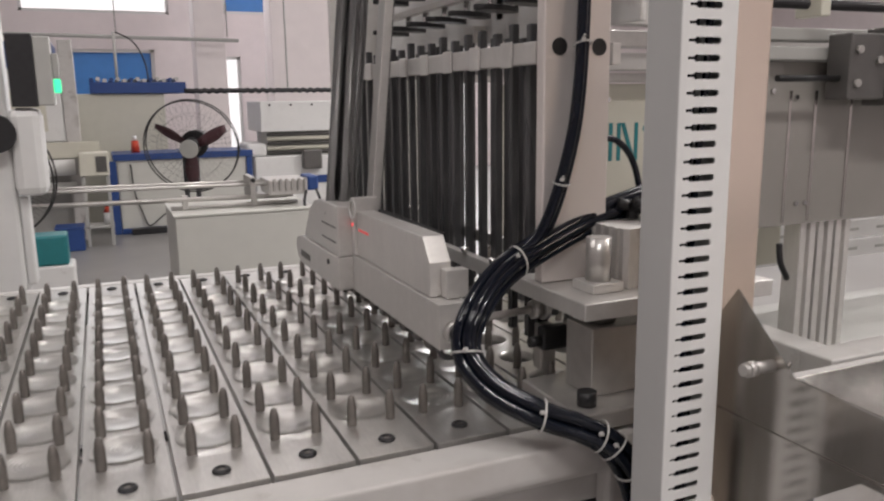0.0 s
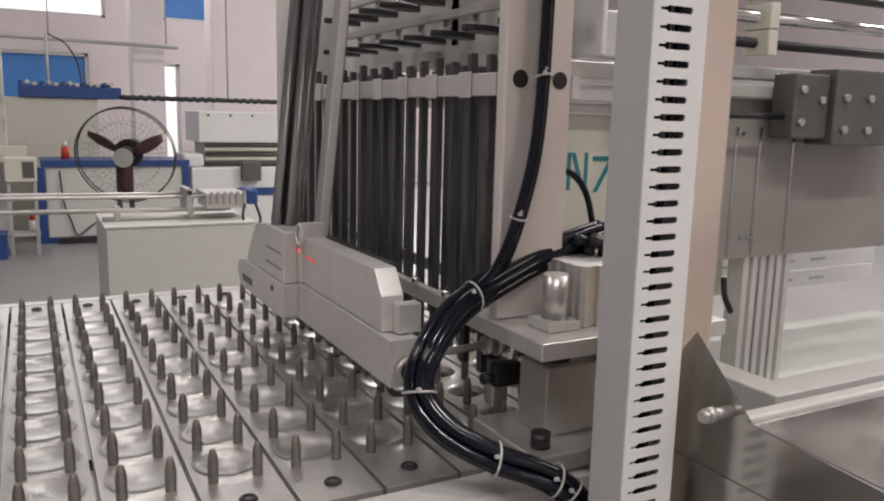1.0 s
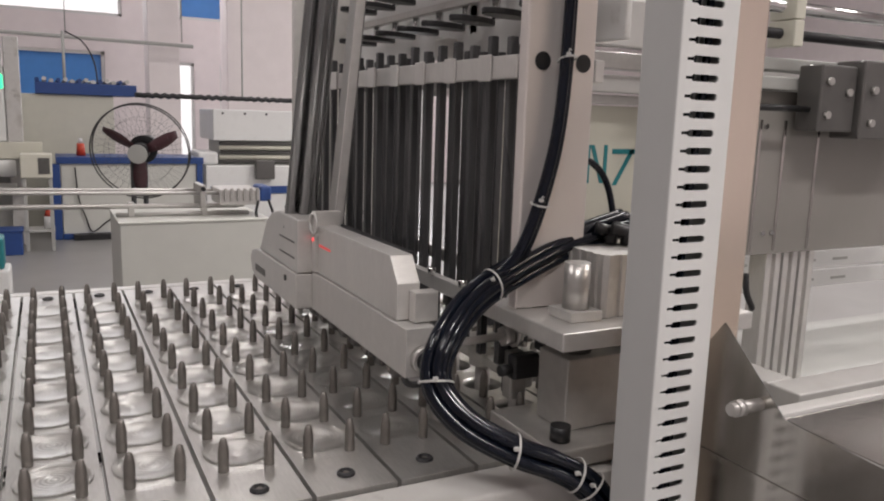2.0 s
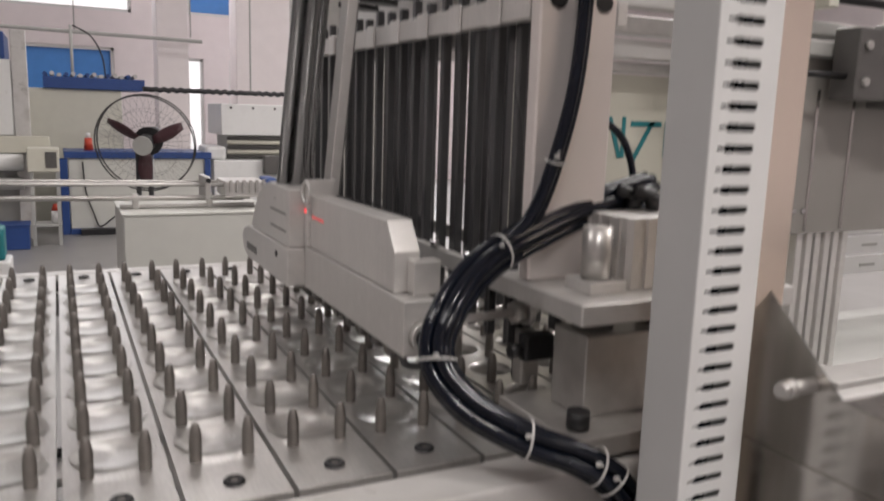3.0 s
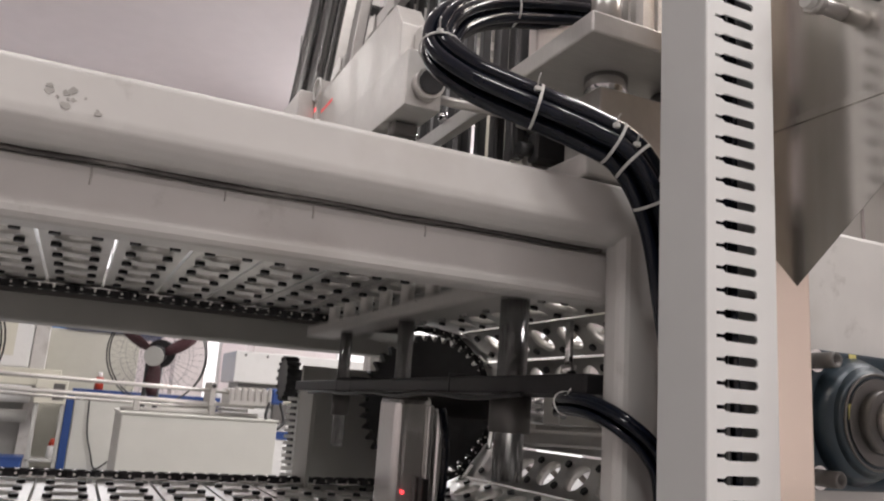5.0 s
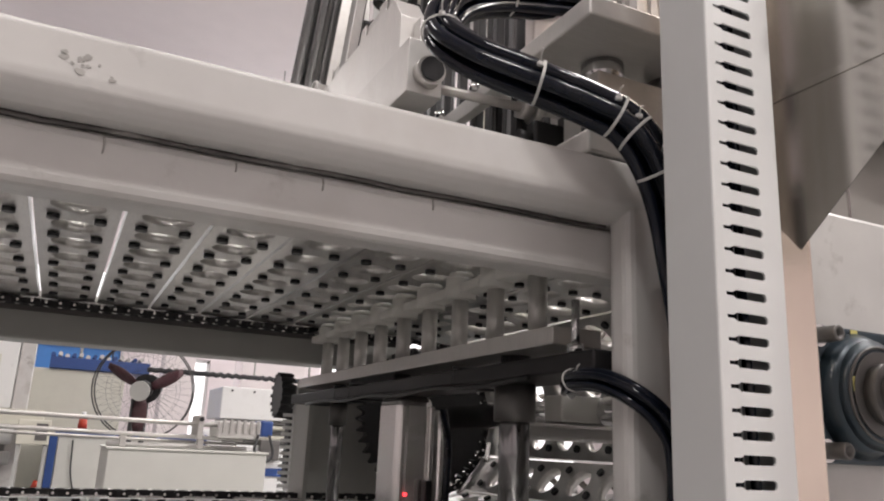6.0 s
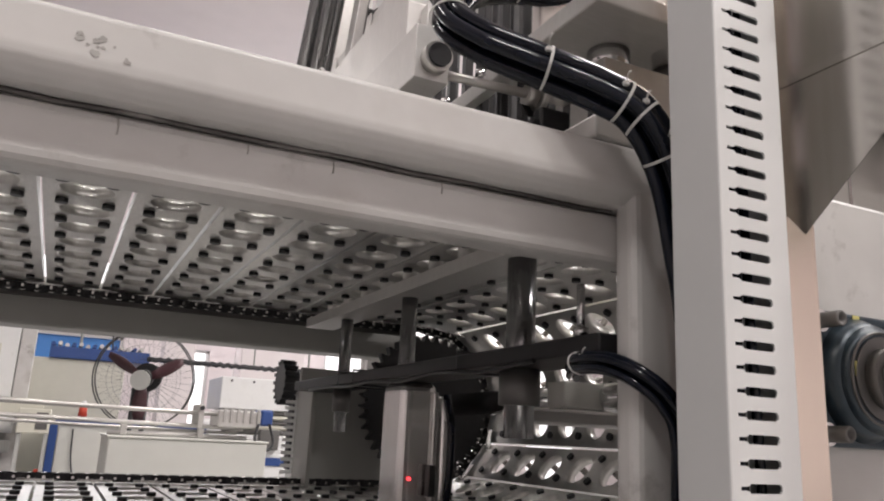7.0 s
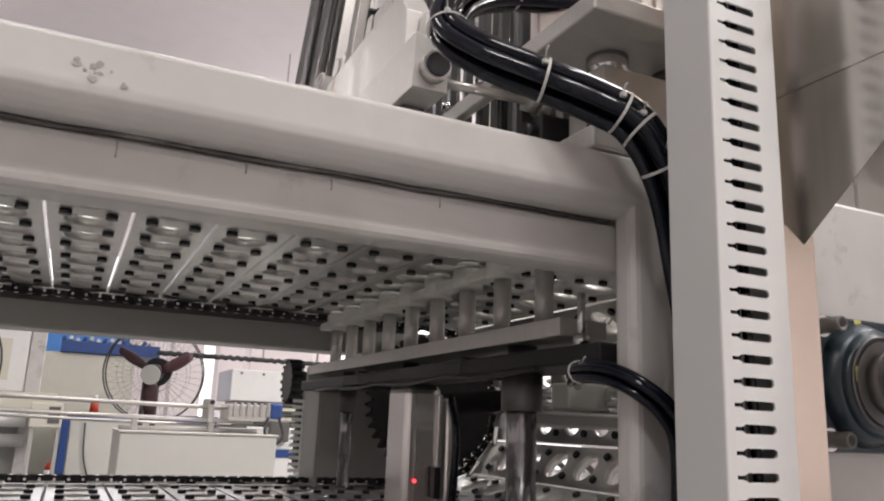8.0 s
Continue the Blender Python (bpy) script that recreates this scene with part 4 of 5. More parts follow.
# ---- behind the conveyor ----
bk = thing("drive_guard", (0.56, 1.52, 0.55), "grey sheet guard behind the chain wheel", "guard")
part("sheet", box(B(), 0.485, 1.515, 0.60, 0.66, 1.525, 0.875, 0.002), "greymachine", bk)
part("sheet_return", box(B(), 0.485, 1.44, 0.60, 0.492, 1.5148, 0.835, 0.001), "greymachine", bk)
mt = thing("encoder_wheel", (0.46, 1.60, 0.80), "black ribbed disc on a dark bracket", "wheel")
q = B()
cyl(q, (0.470, 1.60, 0.852), (0.492, 1.60, 0.852), 0.036, seg=28)
part("disc", q, "black", mt)
for k in range(16):
    a = 2 * math.pi * k / 16
    part("tooth", box(B(), 0.468, 1.60 + 0.0375 * math.cos(a) - 0.003, 0.852 + 0.0375 * math.sin(a) - 0.003, 0.494, 1.60 + 0.0375 * math.cos(a) + 0.003, 0.852 + 0.0375 * math.sin(a) + 0.003), "black", mt)
part("bracket", box(B(), 0.494, 1.585, 0.70, 0.503, 1.615, 0.87, 0.002), "black", mt)
cd = thing("comb_duct", (0.49, 1.6, 0.6), "grey slotted cable duct standing upright", "cable duct")
q = B()
for k in range(22):
    box(q, 0.478, 1.575, 0.605 + k * 0.011, 0.500, 1.577, 0.611 + k * 0.011)
box(q, 0.498, 1.575, 0.60, 0.512, 1.61, 0.85)
part("comb", q, "white", cd)

# ---- the machine's other side: feeder, rails and panels ----
fd = thing("suction_feeder", (0.53, 1.0, 1.37), "row feeder with flat black suction pads on a pale beam", "feeder")
part("beam", box(B(), 0.565, 0.715, 1.372, 0.572, 1.50, 1.62, 0.002), "white", fd, "white upright sheet")
for j, (zz, xx) in enumerate(((1.400, 0.512), (1.452, 0.520))):
    for k in range(8):
        y = 0.765 + P * k + 0.02 * j
        q = B()
        prism(q, [(xx + 0.036 * math.cos(a) - 0.012, y + 0.017 * math.sin(a) + 0.010 * math.cos(a)) for a in np.linspace(0, 2 * math.pi, 16, endpoint=False)], "z", zz, zz + 0.007, 0.0015)
        part("pad", q, "black", fd, "flat black rubber pad")
        part("pad_stem", cyl(B(), (xx + 0.02, y, zz + 0.007), (xx + 0.02, y, zz + 0.03), 0.005, seg=10), "chrome", fd)
    part("pad_rail", box(B(), xx + 0.010, 0.735, zz + 0.0305, xx + 0.024, 1.42, zz + 0.040, 0.001), "alu", fd)
ex = thing("profile_upright", (0.66, 1.62, 0), "slotted aluminium profile upright", "profile")
q = B()
for dx, dy in ((0, 0), (0.022, 0), (0, 0.022), (0.022, 0.022)):
    box(q, 0.640 + dx, 1.61 + dy, 0.0, 0.658 + dx, 1.628 + dy, 2.3, 0.0015, seg=1)
box(q, 0.648, 1.618, 0.0, 0.672, 1.642, 2.3)
part("profile", q, "alu", ex)
part("stop_block", box(B(), 0.615, 1.60, 1.63, 0.640, 1.63, 1.65, 0.003), "black", ex)

lp = thing("logo_panel", (0.9, 1.10, 0.98), "pale sheet panel with a teal emblem", "panel")
part("sheet", box(B(), 0.60, 1.10, 0.98, 1.20, 1.106, 1.315, 0.001), "machine", lp)
for pts in (((0.790, 1.190), (0.797, 1.190), (0.797, 1.252), (0.790, 1.252)), ((0.806, 1.190), (0.813, 1.190), (0.813, 1.252), (0.806, 1.252)),
            ((0.813, 1.252), (0.821, 1.252), (0.843, 1.190), (0.835, 1.190)), ((0.841, 1.190), (0.848, 1.190), (0.848, 1.252), (0.841, 1.252)),
            ((0.858, 1.238), (0.918, 1.238), (0.918, 1.246), (0.858, 1.246)), ((0.896, 1.246), (0.905, 1.246), (0.870, 1.186), (0.861, 1.186)),
            ((0.925, 1.190), (0.932, 1.190), (0.932, 1.246), (0.925, 1.246)), ((0.940, 1.190), (0.947, 1.190), (0.947, 1.246), (0.940, 1.246))):
    part("emblem_bar", prism(B(), [(x + 0.013, z) for x, z in pts], "y", 1.0988, 1.0998), "teal", lp)
for x, z in ((0.77, 1.29), (0.80, 1.29), (0.77, 1.15), (0.98, 1.29)):
    part("screw", cyl(B(), (x, 1.0985, z), (x, 1.0999, z), 0.004, seg=10), "chrome", lp)
for z0, z1, yy, mat in ((1.335, 1.362, 1.06, "cream"), (1.372, 1.398, 1.075, "alu"), (1.318, 1.332, 1.085, "alu")):
    single("cross_rail", box(B(), 0.545, yy, z0, 1.45, yy + 0.035, z1, 0.002), mat, "pale horizontal machine rail", "rail", "cross rails")
hb = thing("hole_bar", (0.75, 1.02, 1.40), "white bar with two round bores", "bar")
part("bar", box(B(), 0.565, 1.02, 1.400, 0.98, 1.045, 1.47, 0.003), "cream", hb)
for x in (0.735, 0.755):
    part("bore", cyl(B(), (x, 1.0185, 1.435), (x, 1.0197, 1.435), 0.0065, seg=16), "black", hb)

RIGHT_Y = 0.95
gp = thing("cover_panel", (1.15, RIGHT_Y, 1.07), "smoky grey acrylic machine cover", "cover")
part("sheet", box(B(), 0.985, RIGHT_Y, 1.085, 1.75, RIGHT_Y + 0.006, 1.345, 0.001), "acrylic", gp)
for x in (1.035, 1.09, 1.17):
    part("fold", box(B(), x, RIGHT_Y - 0.0015, 1.09, x + 0.006, RIGHT_Y - 0.0002, 1.30, 0.0003), "steel", gp)
for x, z in ((1.05, 1.29), (1.065, 1.12), (1.085, 1.12), (1.0, 1.30), (1.2, 1.29)):
    part("screw", cyl(B(), (x, RIGHT_Y - 0.003, z), (x, RIGHT_Y - 0.0002, z), 0.004, seg=10), "chrome", gp)
part("top_rail", box(B(), 0.96, RIGHT_Y - 0.02, 1.346, 1.75, RIGHT_Y + 0.02, 1.366, 0.002), "greymachine", gp)
part("upper_rail", box(B(), 0.95, RIGHT_Y - 0.01, 1.376, 1.75, RIGHT_Y + 0.03, 1.395, 0.002), "greymachine", gp)
ac = thing("slide_actuator", (1.16, 0.91, 1.29), "dark steel slide block with bolts", "actuator")
part("body", box(B(), 1.085, 0.885, 1.285, 1.165, 0.928, 1.385, 0.003), "slide", ac)
part("carriage", box(B(), 1.168, 0.875, 1.275, 1.40, 0.928, 1.395, 0.003), "slide", ac)
for x, z in ((1.10, 1.36), (1.10, 1.31), (1.145, 1.345), (1.19, 1.35), (1.19, 1.30), (1.25, 1.35), (1.25, 1.30)):
    part("bolt", cyl(B(), (x, 0.868 if x > 1.167 else 0.879, z), (x, 0.8748 if x > 1.167 else 0.8848, z), 0.006, seg=10), "coldsteel", ac)
part("rod", cyl(B(), (0.96, 0.905, 1.318), (1.085, 0.905, 1.318), 0.005, seg=10), "black", ac)
for zz, r in ((1.43, 0.008), (1.47, 0.010), (1.515, 0.008)):
    g = thing("guide_shaft", (1.1, 0.93, zz), "round guide shaft in a pale bracket", "shaft", "guide shafts")
    part("shaft", cyl(B(), (0.90, 0.93 + r, zz), (1.55, 0.93 + r, zz), r, seg=14), "chrome" if r > 0.009 else "darkplate", g)
    part("bracket", box(B(), 1.045, 0.91, zz - 0.02, 1.065, 0.96, zz + 0.0185, 0.002), "machine", g)
for x0 in (1.090, 1.131, 1.172):
    e = thing("profile_upright", (x0 + 0.018, 0.98, 0.10), "slotted aluminium profile upright", "profile", "profile uprights")
    q = B()
    box(q, x0, 0.957, 0.10, x0 + 0.013, 0.992, 1.084, 0.001, seg=1)
    box(q, x0 + 0.022, 0.957, 0.10, x0 + 0.035, 0.992, 1.084, 0.001, seg=1)
    box(q, x0 + 0.0125, 0.965, 0.10, x0 + 0.0225, 0.990, 1.084)
    part("profile", q, "alu", e)
wb = thing("white_base_frame", (1.0, 0.8, 0), "cream painted lower frame of the feeder", "frame")
part("front_rail", rect_tube(B(), 0.930, 0.746, 0.870, 1.9, 0.800, 0.935, 0.003), "cream", wb)
part("side_rail", rect_tube(B(), 0.932, 0.8005, 0.870, 0.984, 1.10, 0.9345, 0.003), "cream", wb)
part("deck", box(B(), 0.985, 0.801, 0.835, 1.9, 1.24, 0.850, 0.002), "greymachine", wb)
part("leg", rect_tube(B(), 0.935, 0.748, 0.0, 0.983, 0.798, 0.8695, 0.004), "cream", wb)
part("leg", rect_tube(B(), 1.75, 0.748, 0.0, 1.80, 0.798, 0.8695, 0.004), "cream", wb)
for k in range(5):
    g = thing("slotted_vent_panel", (1.35, 1.25 + 0.001 * k, 0.93 + 0.045 * k), "white panel strip with dark slots", "panel", "slotted strips")
    part("strip", box(B(), 0.90, 1.25, 0.93 + 0.045 * k, 1.9, 1.262, 0.968 + 0.045 * k, 0.002), "white", g)
    for j in range(7):
        part("slot", box(B(), 1.0 + 0.11 * j, 1.2485, 0.945 + 0.045 * k, 1.05 + 0.11 * j, 1.2498, 0.951 + 0.045 * k), "greymachine", g)
cb = thing("round_cable", (1.10, 0.93, 0.98), "grey cable hanging in a bow", "cable")
part("cable", sweep(B(), smooth_line([(1.02, 0.935, 1.06), (1.02, 0.930, 1.03), (1.035, 0.93, 1.005), (1.045, 0.94, 1.0)], 6), 0.005, 8), "black", cb)

# ---- the hall's other equipment ----
dk = thing("work_bench", (0.8, 8.7, 0), "white work bench with blue steel edges", "bench")
part("top", box(B(), 0.13, 8.4, 0.735, 1.50, 9.05, 0.80, 0.005), "blue", dk)
part("panel", box(B(), 0.17, 8.43, 0.055, 1.42, 8.45, 0.733), "offwhite", dk)
part("leg", box(B(), 0.09, 8.4, 0.0, 0.16, 8.46, 0.733, 0.004), "blue", dk)
part("leg", box(B(), 1.43, 8.4, 0.0, 1.49, 8.46, 0.733, 0.004), "blue", dk)
part("sill", box(B(), 0.162, 8.39, 0.0, 1.428, 8.46, 0.053, 0.004), "blue", dk)
part("foot_board", box(B(), 0.25, 8.30, 0.001, 0.66, 8.385, 0.06, 0.004), "black", dk)
q = thing("red_bottle", (0.36, 8.7, 0.80), "small red bottle with a white cap on the bench", "bottle")
part("body", cyl(B(), (0.36, 8.7, 0.801), (0.36, 8.7, 0.92), 0.045, 0.035, seg=14), "red", q)
part("cap", cyl(B(), (0.36, 8.7, 0.9205), (0.36, 8.7, 0.97), 0.02, seg=12), "white", q)

mc = thing("cream_machine", (0.3, 9.6, 0), "large cream machine cabinet with a dark roller deck", "machine")
part("cabinet", box(B(), -0.24, 9.2, 0.0, 0.72, 10.1, 1.40, 0.01), "machine", mc)
part("deck", box(B(), -0.02, 9.15, 1.402, 0.95, 10.1, 1.52, 0.005), "blue", mc)
for k in range(14):
    part("roller", cyl(B(), (0.0 + 0.066 * k, 9.16, 1.545 + 0.01 * math.sin(k * 2.1)), (0.0 + 0.066 * k, 9.9, 1.545), 0.022, seg=8), "coldsteel" if k % 3 else "blue", mc)
part("hook_post", cyl(B(), (0.26, 9.3, 1.45), (0.26, 9.3, 2.05), 0.015, seg=8), "greymachine", mc)
part("hook_cable", sweep(B(), smooth_line([(0.28, 9.3, 2.05), (0.45, 9.3, 1.95), (0.55, 9.3, 1.75), (0.58, 9.3, 1.5)], 6), 0.008, 6), "black", mc)
mw = thing("white_machine", (-0.9, 8.4, 0), "tall white machine with a navy top band", "machine")
part("body", box(B(), -1.6, 8.2, 0.95, -0.26, 9.0, 1.62, 0.01), "white", mw)
part("band", box(B(), -1.6, 8.19, 1.622, -0.30, 9.0, 1.86, 0.01), "blue", mw)
part("post", box(B(), -0.255, 8.19, 0.0, -0.13, 8.32, 1.88, 0.008), "cream", mw)
part("window", box(B(), -0.75, 8.192, 1.05, -0.40, 8.198, 1.42), "machine", mw)
part("table", box(B(), -1.6, 8.1, 0.80, 0.02, 8.185, 0.949, 0.005), "machine", mw)
part("side_cabinet", box(B(), -0.16, 7.75, 0.655, 0.09, 8.05, 0.86, 0.008), "machine", mw, "small pale cabinet with a dark opening")
part("cabinet_opening", box(B(), -0.02, 7.743, 0.69, 0.07, 7.749, 0.83, 0.001), "slide", mw)
for lx_ in (-0.15, 0.055):
    part("leg", box(B(), lx_, 7.78, 0.0, lx_ + 0.03, 7.81, 0.654, 0.003), "greymachine", mw)
part("shelf", box(B(), -0.16, 7.78, 0.17, 0.09, 8.04, 0.19, 0.003), "greymachine", mw)
part("film_roll", cyl(B(), (-1.5, 8.04, 0.72), (-0.20, 8.04, 0.72), 0.075, seg=20), "white", mw, "white film roll")
part("film_roll", cyl(B(), (-1.5, 8.05, 0.53), (-0.20, 8.05, 0.53), 0.055, seg=20), "greymachine", mw, "grey roller under the film roll")
cr = thing("blue_crate", (-0.28, 7.75, 0), "dark blue plastic crate on the floor", "crate")
part("box", box(B(), -0.40, 7.62, 0.0, -0.17, 7.90, 0.20, 0.008), "blue", cr)
part("rim", box(B(), -0.408, 7.612, 0.2005, -0.162, 7.908, 0.215, 0.003), "blue", cr)
rc = thing("red_can", (0.04, 7.9, 0.19), "small red and white can on a low shelf", "can")
part("can", cyl(B(), (0.04, 7.9, 0.1905), (0.04, 7.9, 0.30), 0.04, 0.036, seg=16), "white", rc)
part("lid", cyl(B(), (0.04, 7.9, 0.3005), (0.04, 7.9, 0.36), 0.037, 0.018, seg=16), "red", rc)
lc = thing("loose_cable", (0.31, 8.41, 0), "thin dark cable hanging before the bench", "cable")
part("cable", sweep(B(), smooth_line([(0.29, 8.41, 0.70), (0.31, 8.41, 0.41), (0.367, 8.41, 0.213), (0.422, 8.41, 0.071), (0.543, 8.41, 0.152), (0.65, 8.41, 0.233), (0.75, 8.41, 0.31)], 6), 0.007, 6), "black", lc)
part("under_body", box(B(), -1.6, 8.33, 0.0, -0.26, 9.0, 0.945), "greymachine", mw)
mr = thing("roller_machine", (2.4, 8.8, 0), "white machine with dark rollers across its front", "machine")
part("hood", box(B(), 1.62, 8.5, 0.975, 3.4, 9.3, 1.30, 0.012), "white", mr)
part("bed", box(B(), 1.52, 8.4, 0.0, 3.4, 9.3, 0.72, 0.012), "white", mr)
part("shoulder", box(B(), 1.45, 8.45, 0.721, 1.66, 8.95, 0.86, 0.03), "white", mr)
part("throat", box(B(), 1.70, 8.60, 0.721, 3.4, 9.2, 0.974), "greymachine", mr)
for k, z in enumerate((0.755, 0.80, 0.85, 0.90, 0.945)):
    part("roller", cyl(B(), (1.68, 8.52, z), (3.4, 8.52, z), 0.022 if k % 2 else 0.014, seg=12), "machine" if k % 2 else "slide", mr)
part("drive_box", box(B(), 2.02, 8.30, 0.58, 2.22, 8.398, 0.78, 0.01), "slide", mr, "dark drive box")
part("blue_band", box(B(), 1.56, 8.385, 0.42, 3.4, 8.399, 0.50), "blue", mr)
for x in (1.72, 1.95, 2.18):
    part("hood_screw", cyl(B(), (x, 8.488, 1.26), (x, 8.4998, 1.26), 0.012, seg=10), "black", mr)
bo = thing("overhead_boom", (1.6, 8.6, 1.40), "dark fuzzy hanging cable boom", "boom")
part("boom", sweep(B(), [(0.88 + 0.04 * i, 8.6 + 0.01 * math.sin(i * 1.7), 1.415 + 0.008 * math.sin(i * 2.9)) for i in range(46)], 0.026, 8), "black", bo)
part("hanger", cyl(B(), (2.55, 8.6, 1.43), (2.55, 8.6, H), 0.012, seg=8), "greymachine", bo)
part("hanger", cyl(B(), (1.95, 8.6, 1.43), (1.95, 8.6, H), 0.008, seg=8), "greymachine", bo)

rk = thing("transfer_rail", (0.4, 4.5, 0.70), "long aluminium transfer rail on short posts", "transfer rail")
for y, z, r in ((4.45, 0.868, 0.010), (4.45, 0.800, 0.011), (4.62, 0.868, 0.010), (4.60, 0.775, 0.008)):
    part("rail", cyl(B(), (-1.4, y, z), (1.02, y, z - 0.03), r, seg=12), "coldsteel", rk)
part("end_block", box(B(), 0.88, 4.40, 0.775, 1.10, 4.66, 0.862, 0.008), "alu", rk)
part("blue_clamp", box(B(), 1.105, 4.42, 0.79, 1.17, 4.60, 0.875, 0.012), "blue", rk)
for k in range(6):
    part("clip", box(B(), 0.90 + 0.035 * k, 4.38, 0.80, 0.915 + 0.035 * k, 4.399, 0.87, 0.002), "coldsteel", rk)
for x in (-0.9, 0.42, 0.80):
    part("post", box(B(), x, 4.50, 0.712, x + 0.03, 4.55, 0.79, 0.003), "alu", rk)
for cx_ in (0.78, -0.62):
    part("clamp", box(B(), cx_, 4.43, 0.762, cx_ + 0.03, 4.64, 0.885, 0.006), "coldsteel", rk)
    part("clamp_knob", cyl(B(), (cx_ + 0.015, 4.428, 0.865), (cx_ + 0.015, 4.405, 0.865), 0.012, seg=12), "black", rk)
part("hose_loop", sweep(B(), smooth_line([(1.09, 4.40, 0.80), (1.07, 4.37, 0.72), (1.11, 4.36, 0.66), (1.17, 4.38, 0.70), (1.15, 4.41, 0.80)], 6), 0.008, 8), "black", rk, "black looped hose")
part("cross_bar", cyl(B(), (0.36, 4.52, 0.722), (1.06, 4.52, 0.722), 0.012, seg=10), "alu", rk)
wx = thing("white_cabinet", (0.7, 4.6, 0), "low white sheet metal cabinet under the transfer rail", "cabinet")
part("body", box(B(), 0.36, 4.30, 0.02, 1.12, 4.95, 0.700, 0.006), "offwhite", wx)
part("lid", box(B(), 0.352, 4.292, 0.701, 1.128, 4.958, 0.711, 0.003), "offwhite", wx)
part("plinth", box(B(), 0.38, 4.32, 0.0, 1.10, 4.93, 0.019), "greymachine", wx)
gr = thing("tool_table", (-1.0, 4.55, 0), "grey table frame under the transfer rail", "table")
part("top", box(B(), -1.5, 4.40, 0.680, -0.55, 4.75, 0.711, 0.004), "greymachine", gr)
for x in (-1.48, -0.60):
    part("leg", box(B(), x, 4.5, 0.0, x + 0.04, 4.55, 0.679), "greymachine", gr)


def standing_fan(cx, cy, cz, R, turn):
    f = thing("standing_fan", (cx, cy, 0), "black standing fan with maroon blades and wire cage", "fan", "standing fans")
    m = Matrix.Translation((cx, cy, cz)) @ pose(0, 0, 0, 10, 0, turn)

    def put(name, q, mat, label=""):
        bmesh.ops.transform(q, matrix=m, verts=q.verts)
        return part(name, q, mat, f, label)
    for y, rr in ((-0.055, 1.0), (0.055, 1.0)):
        put("cage_ring", sweep(B(), [(rr * R * math.cos(a), y * 0.4, rr * R * math.sin(a)) for a in np.linspace(0, 2 * math.pi, 40, endpoint=False)], 0.0045, 6, True), "wire")
    q = B()
    for s in (-1, 1):
        for k in range(40):
            a = 2 * math.pi * k / 40
            sweep(q, [(r * R * math.cos(a + 0.25 * r * s), s * (0.075 - 0.055 * r * r), r * R * math.sin(a + 0.25 * r * s)) for r in (0.24, 0.5, 0.75, 1.0)], 0.0006, 4)
        for r in (0.4, 0.7):
            sweep(q, [(r * R * math.cos(a), s * (0.075 - 0.055 * r * r), r * R * math.sin(a)) for a in np.linspace(0, 2 * math.pi, 28, endpoint=False)], 0.0008, 4, True)
    tagged(put("cage", q, "wire", "fine wire cage"), kind="stuff")
    for k in range(3):
        q = B()
        rows = []
        for i in range(6):
            r = R * (0.16 + 0.70 * i / 5)
            w = 0.030 + 0.026 * math.sin(math.pi * i / 5)
            rows.append([bm2 for bm2 in ((r, -0.020 - w * 0.25, -w * 0.75), (r, 0.0, 0.0), (r, 0.012, w * 0.55))])
        vs = [[q.verts.new(v) for v in row] for row in rows]
        vt = [[q.verts.new((v[0], v[1] + 0.004, v[2])) for v in row] for row in rows]
        for i in range(5):
            for j in range(2):
                q.faces.new((vs[i][j], vs[i][j + 1], vs[i + 1][j + 1], vs[i + 1][j])).smooth = True
                q.faces.new((vt[i][j], vt[i + 1][j], vt[i + 1][j + 1], vt[i][j + 1])).smooth = True
        for i in range(5):
            for j in (0, 2):
                q.faces.new((vs[i][j], vs[i + 1][j], vt[i + 1][j], vt[i][j]))
        q.faces.new((*vs[0], *vt[0][::-1])), q.faces.new((*vs[-1], *vt[-1][::-1]))
        bmesh.ops.transform(q, matrix=pose(0, 0, 0, 0, -(28 + 120 * k), 0), verts=q.verts)
        put("blade", q, "blade")
    put("badge", cyl(B(), (0, -0.080, 0), (0, -0.070, 0), 0.20 * R, seg=24), "greymachine", "pale grey round badge")
    put("hub", cyl(B(), (0, -0.04, 0), (0, 0.03, 0), 0.18 * R, seg=20), "black")
    put("motor", cyl(B(), (0, 0.06, 0), (0, 0.20, 0), 0.30 * R, 0.22 * R, seg=20), "black")
    for dx in (-0.035, 0.035):
        part("pole", cyl(B(), (cx + dx, cy + 0.12, 0.03), (cx + dx, cy + 0.12, cz - 0.05), 0.016, seg=12), "black", f)
    part("foot", cyl(B(), (cx, cy + 0.12, 0.0), (cx, cy + 0.12, 0.04), 0.22, 0.20, seg=28), "black", f)


nb = thing("white_block", (0.66, 0.93, 0.80), "small white plastic block on a steel arm", "block")
part("block", box(B(), 0.628, 0.93, 0.806, 0.712, 0.965, 0.836, 0.002), "nylon", nb)
part("arm", box(B(), 0.60, 0.935, 0.795, 0.735, 0.96, 0.805, 0.001), "coldsteel", nb)


standing_fan(0.553, 5.10, 1.03, 0.285, -20)
standing_fan(-0.46, 4.05, 0.98, 0.30, -14)
gc = thing("green_crate", (-0.24, 3.95, 0), "dark green crate on a white stand", "crate")
part("crate", box(B(), -0.42, 3.85, 0.585, -0.14, 4.00, 0.72, 0.01), "teal", gc)
part("stand", box(B(), -0.46, 3.84, 0.0, -0.12, 4.02, 0.583, 0.01), "white", gc)

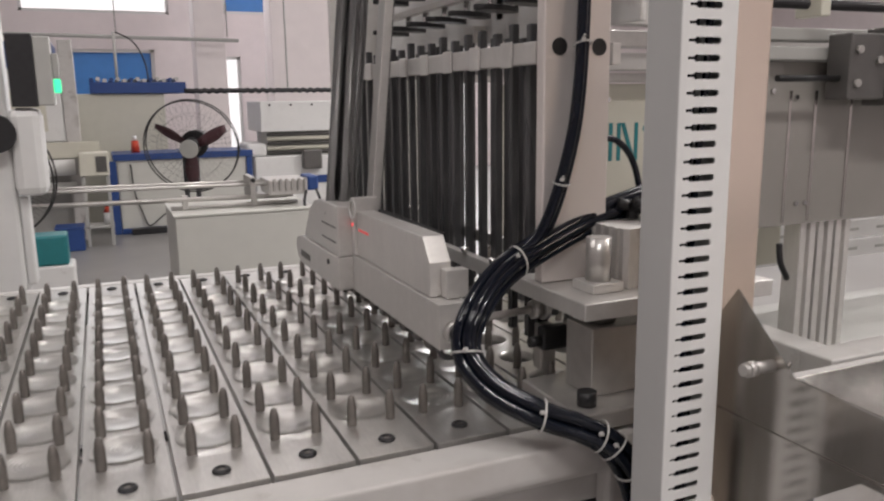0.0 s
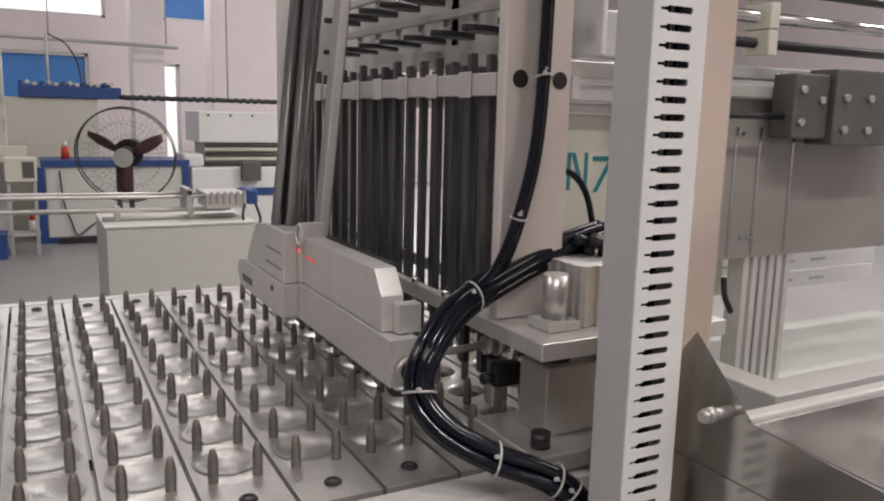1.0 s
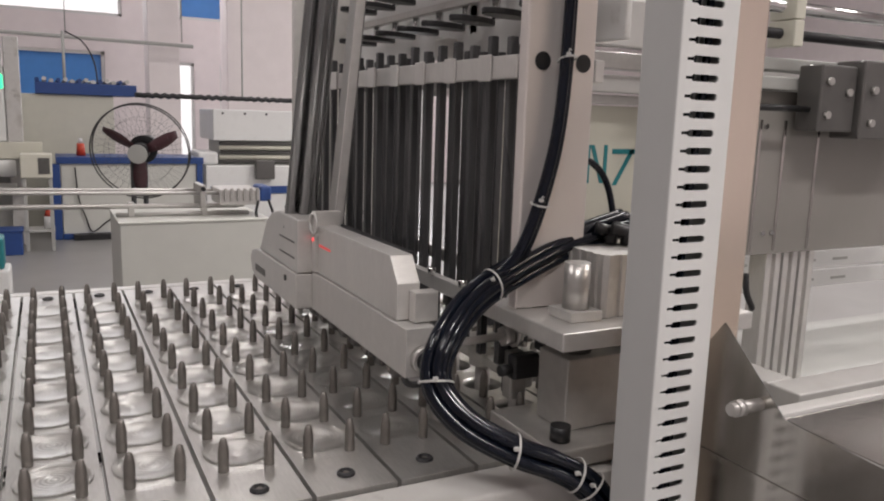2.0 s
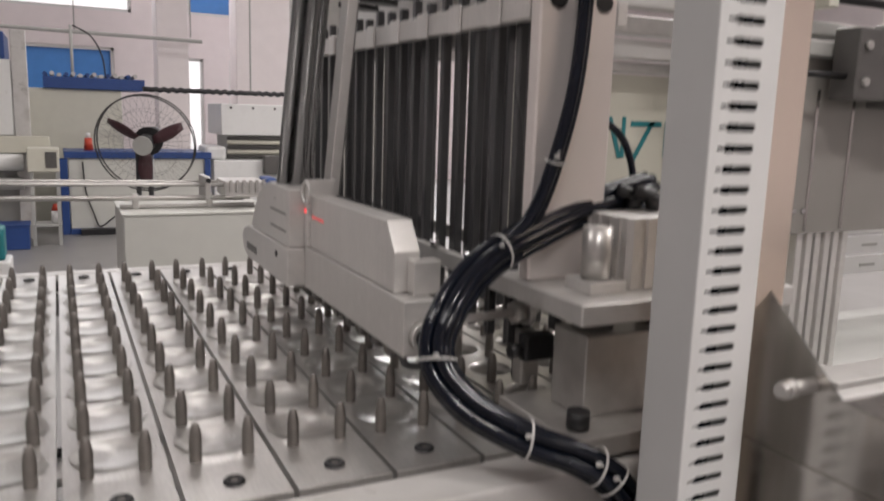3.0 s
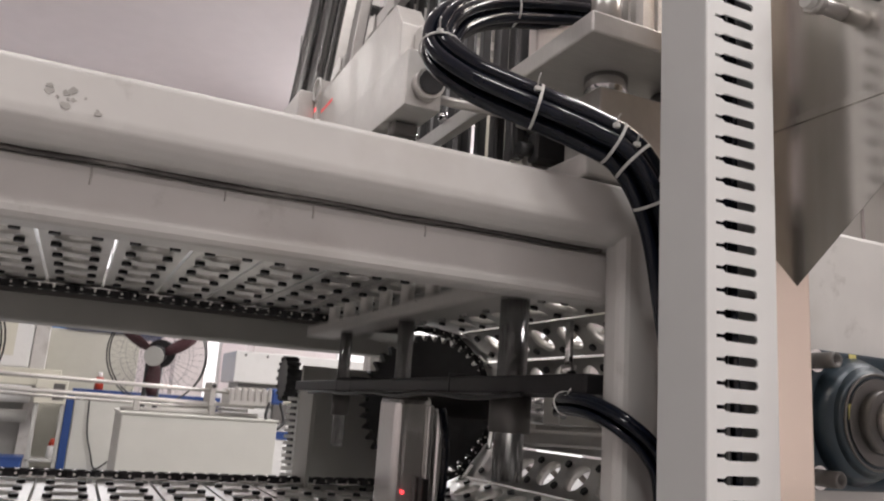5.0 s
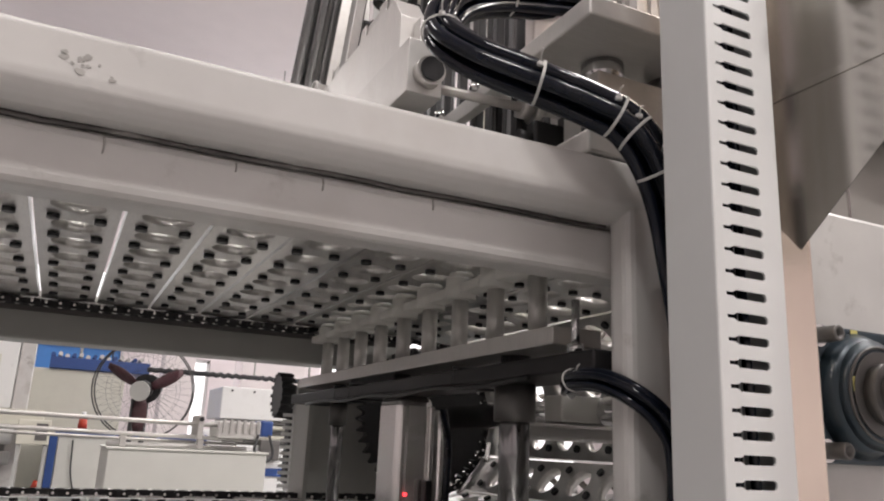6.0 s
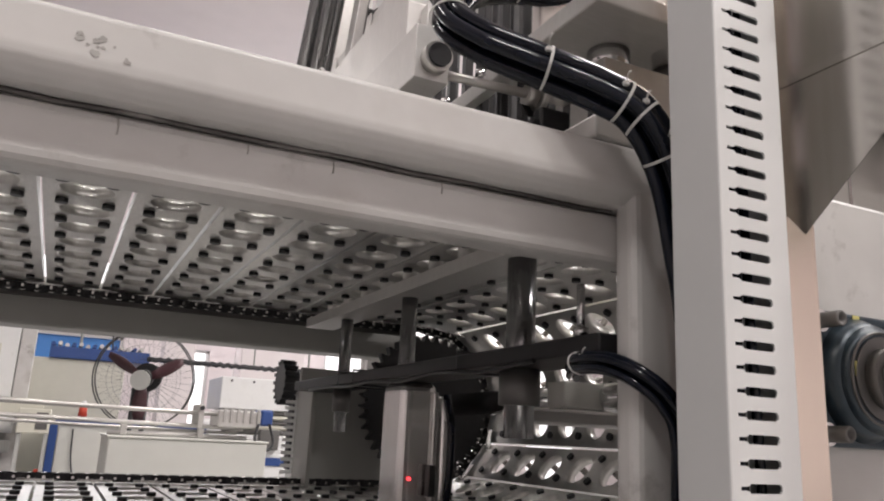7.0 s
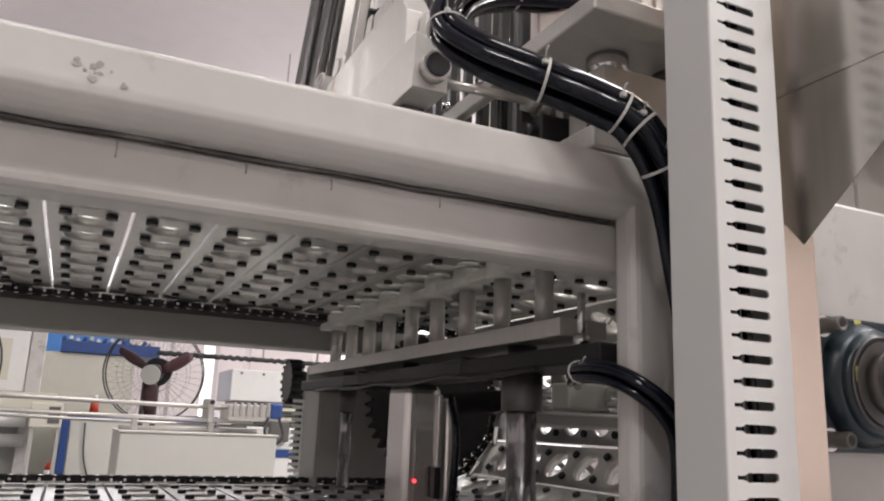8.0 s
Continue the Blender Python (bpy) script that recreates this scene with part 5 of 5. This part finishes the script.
nm = thing("side_machine_post", (-0.17, 1.95, 0), "white upright with a black strip and a round knob", "machine post")
part("column", box(B(), -0.30, 1.93, 0.0, -0.140, 2.02, 2.2, 0.008), "white", nm)
part("strip", box(B(), -0.128, 1.90, 1.29, -0.078, 1.93, 1.44, 0.002), "black", nm)
part("switch_box", box(B(), -0.0775, 1.90, 1.292, -0.045, 1.96, 1.435, 0.003), "greymachine", nm)
part("signal", box(B(), -0.0445, 1.902, 1.318, -0.0310, 1.925, 1.347, 0.003), "greenled", nm, "green signal light")
part("signal_base", box(B(), -0.0445, 1.904, 1.3475, -0.0320, 1.923, 1.40, 0.002), "greymachine", nm)
part("bracket", box(B(), -0.1395, 1.905, 1.10, -0.075, 1.985, 1.288, 0.018), "white", nm)
part("arm", box(B(), -0.139, 1.94, 0.90, -0.120, 2.00, 1.098, 0.004), "white", nm)
part("knob", cyl(B(), (-0.165, 1.895, 1.235), (-0.165, 1.93, 1.235), 0.04, seg=24), "black", nm)


# ---- what moves ----
def motions():
    steps = [(0.0, 0), (1.40, 0), (1.50, 0.24), (1.60, 0.78), (1.70, 1.0), (3.82, 1), (3.92, 1.24), (4.02, 1.78), (4.12, 2.0), (6.22, 2), (6.32, 2.24), (6.42, 2.78), (6.52, 3.0), (8.0, 3)]
    for c, s in CARRIERS:
        walk(c, [(t, track(s + n * P)) for t, n in steps])
    rise = 0.078
    lift = [(0.0, 0), (1.80, 0), (1.90, 0.6), (2.0, 1), (2.52, 1), (2.62, 0.6), (2.74, 0), (4.20, 0), (4.30, 0.6), (4.40, 1), (4.92, 1), (5.02, 0.6), (5.14, 0), (6.62, 0), (6.71, 0.6), (6.80, 1), (7.33, 1), (7.40, 0.72), (7.45, 0.25), (7.50, 0.01), (7.56, 0), (8.0, 0)]
    rises = [(1.80, 1.90, 2.0), (4.20, 4.30, 4.40), (6.62, 6.71, 6.80)]
    for o, k, y in LIDS:
        lifted = 3 - k  # the rise that takes this row off its plate; later rows stay on the conveyor
        x = lambda n: TURN_X + START + (k + n) * P
        if lifted > 2:
            walk(o, [(t, pose(x(n), y, DECK)) for t, n in steps])
            continue
        rows = [(t, pose(x(n), y, DECK)) for t, n in steps if n <= lifted + 1 and t < rises[lifted][0]]
        z = DECK
        for i in range(lifted, 3):
            a, b, c = rises[i]
            top = DECK + 0.0545 + 0.007 * (i - lifted)
            rows += [(a, pose(CX, y, z)), (b, pose(CX, y, max(z, DECK + 0.0233))), (c, pose(CX, y, top))]
            z = top
        walk(o, rows + [(8.0, pose(CX, y, z))])
    walk(lf, [(t, pose(CX, 1.05, 0.856 + rise * n)) for t, n in lift])


motions()
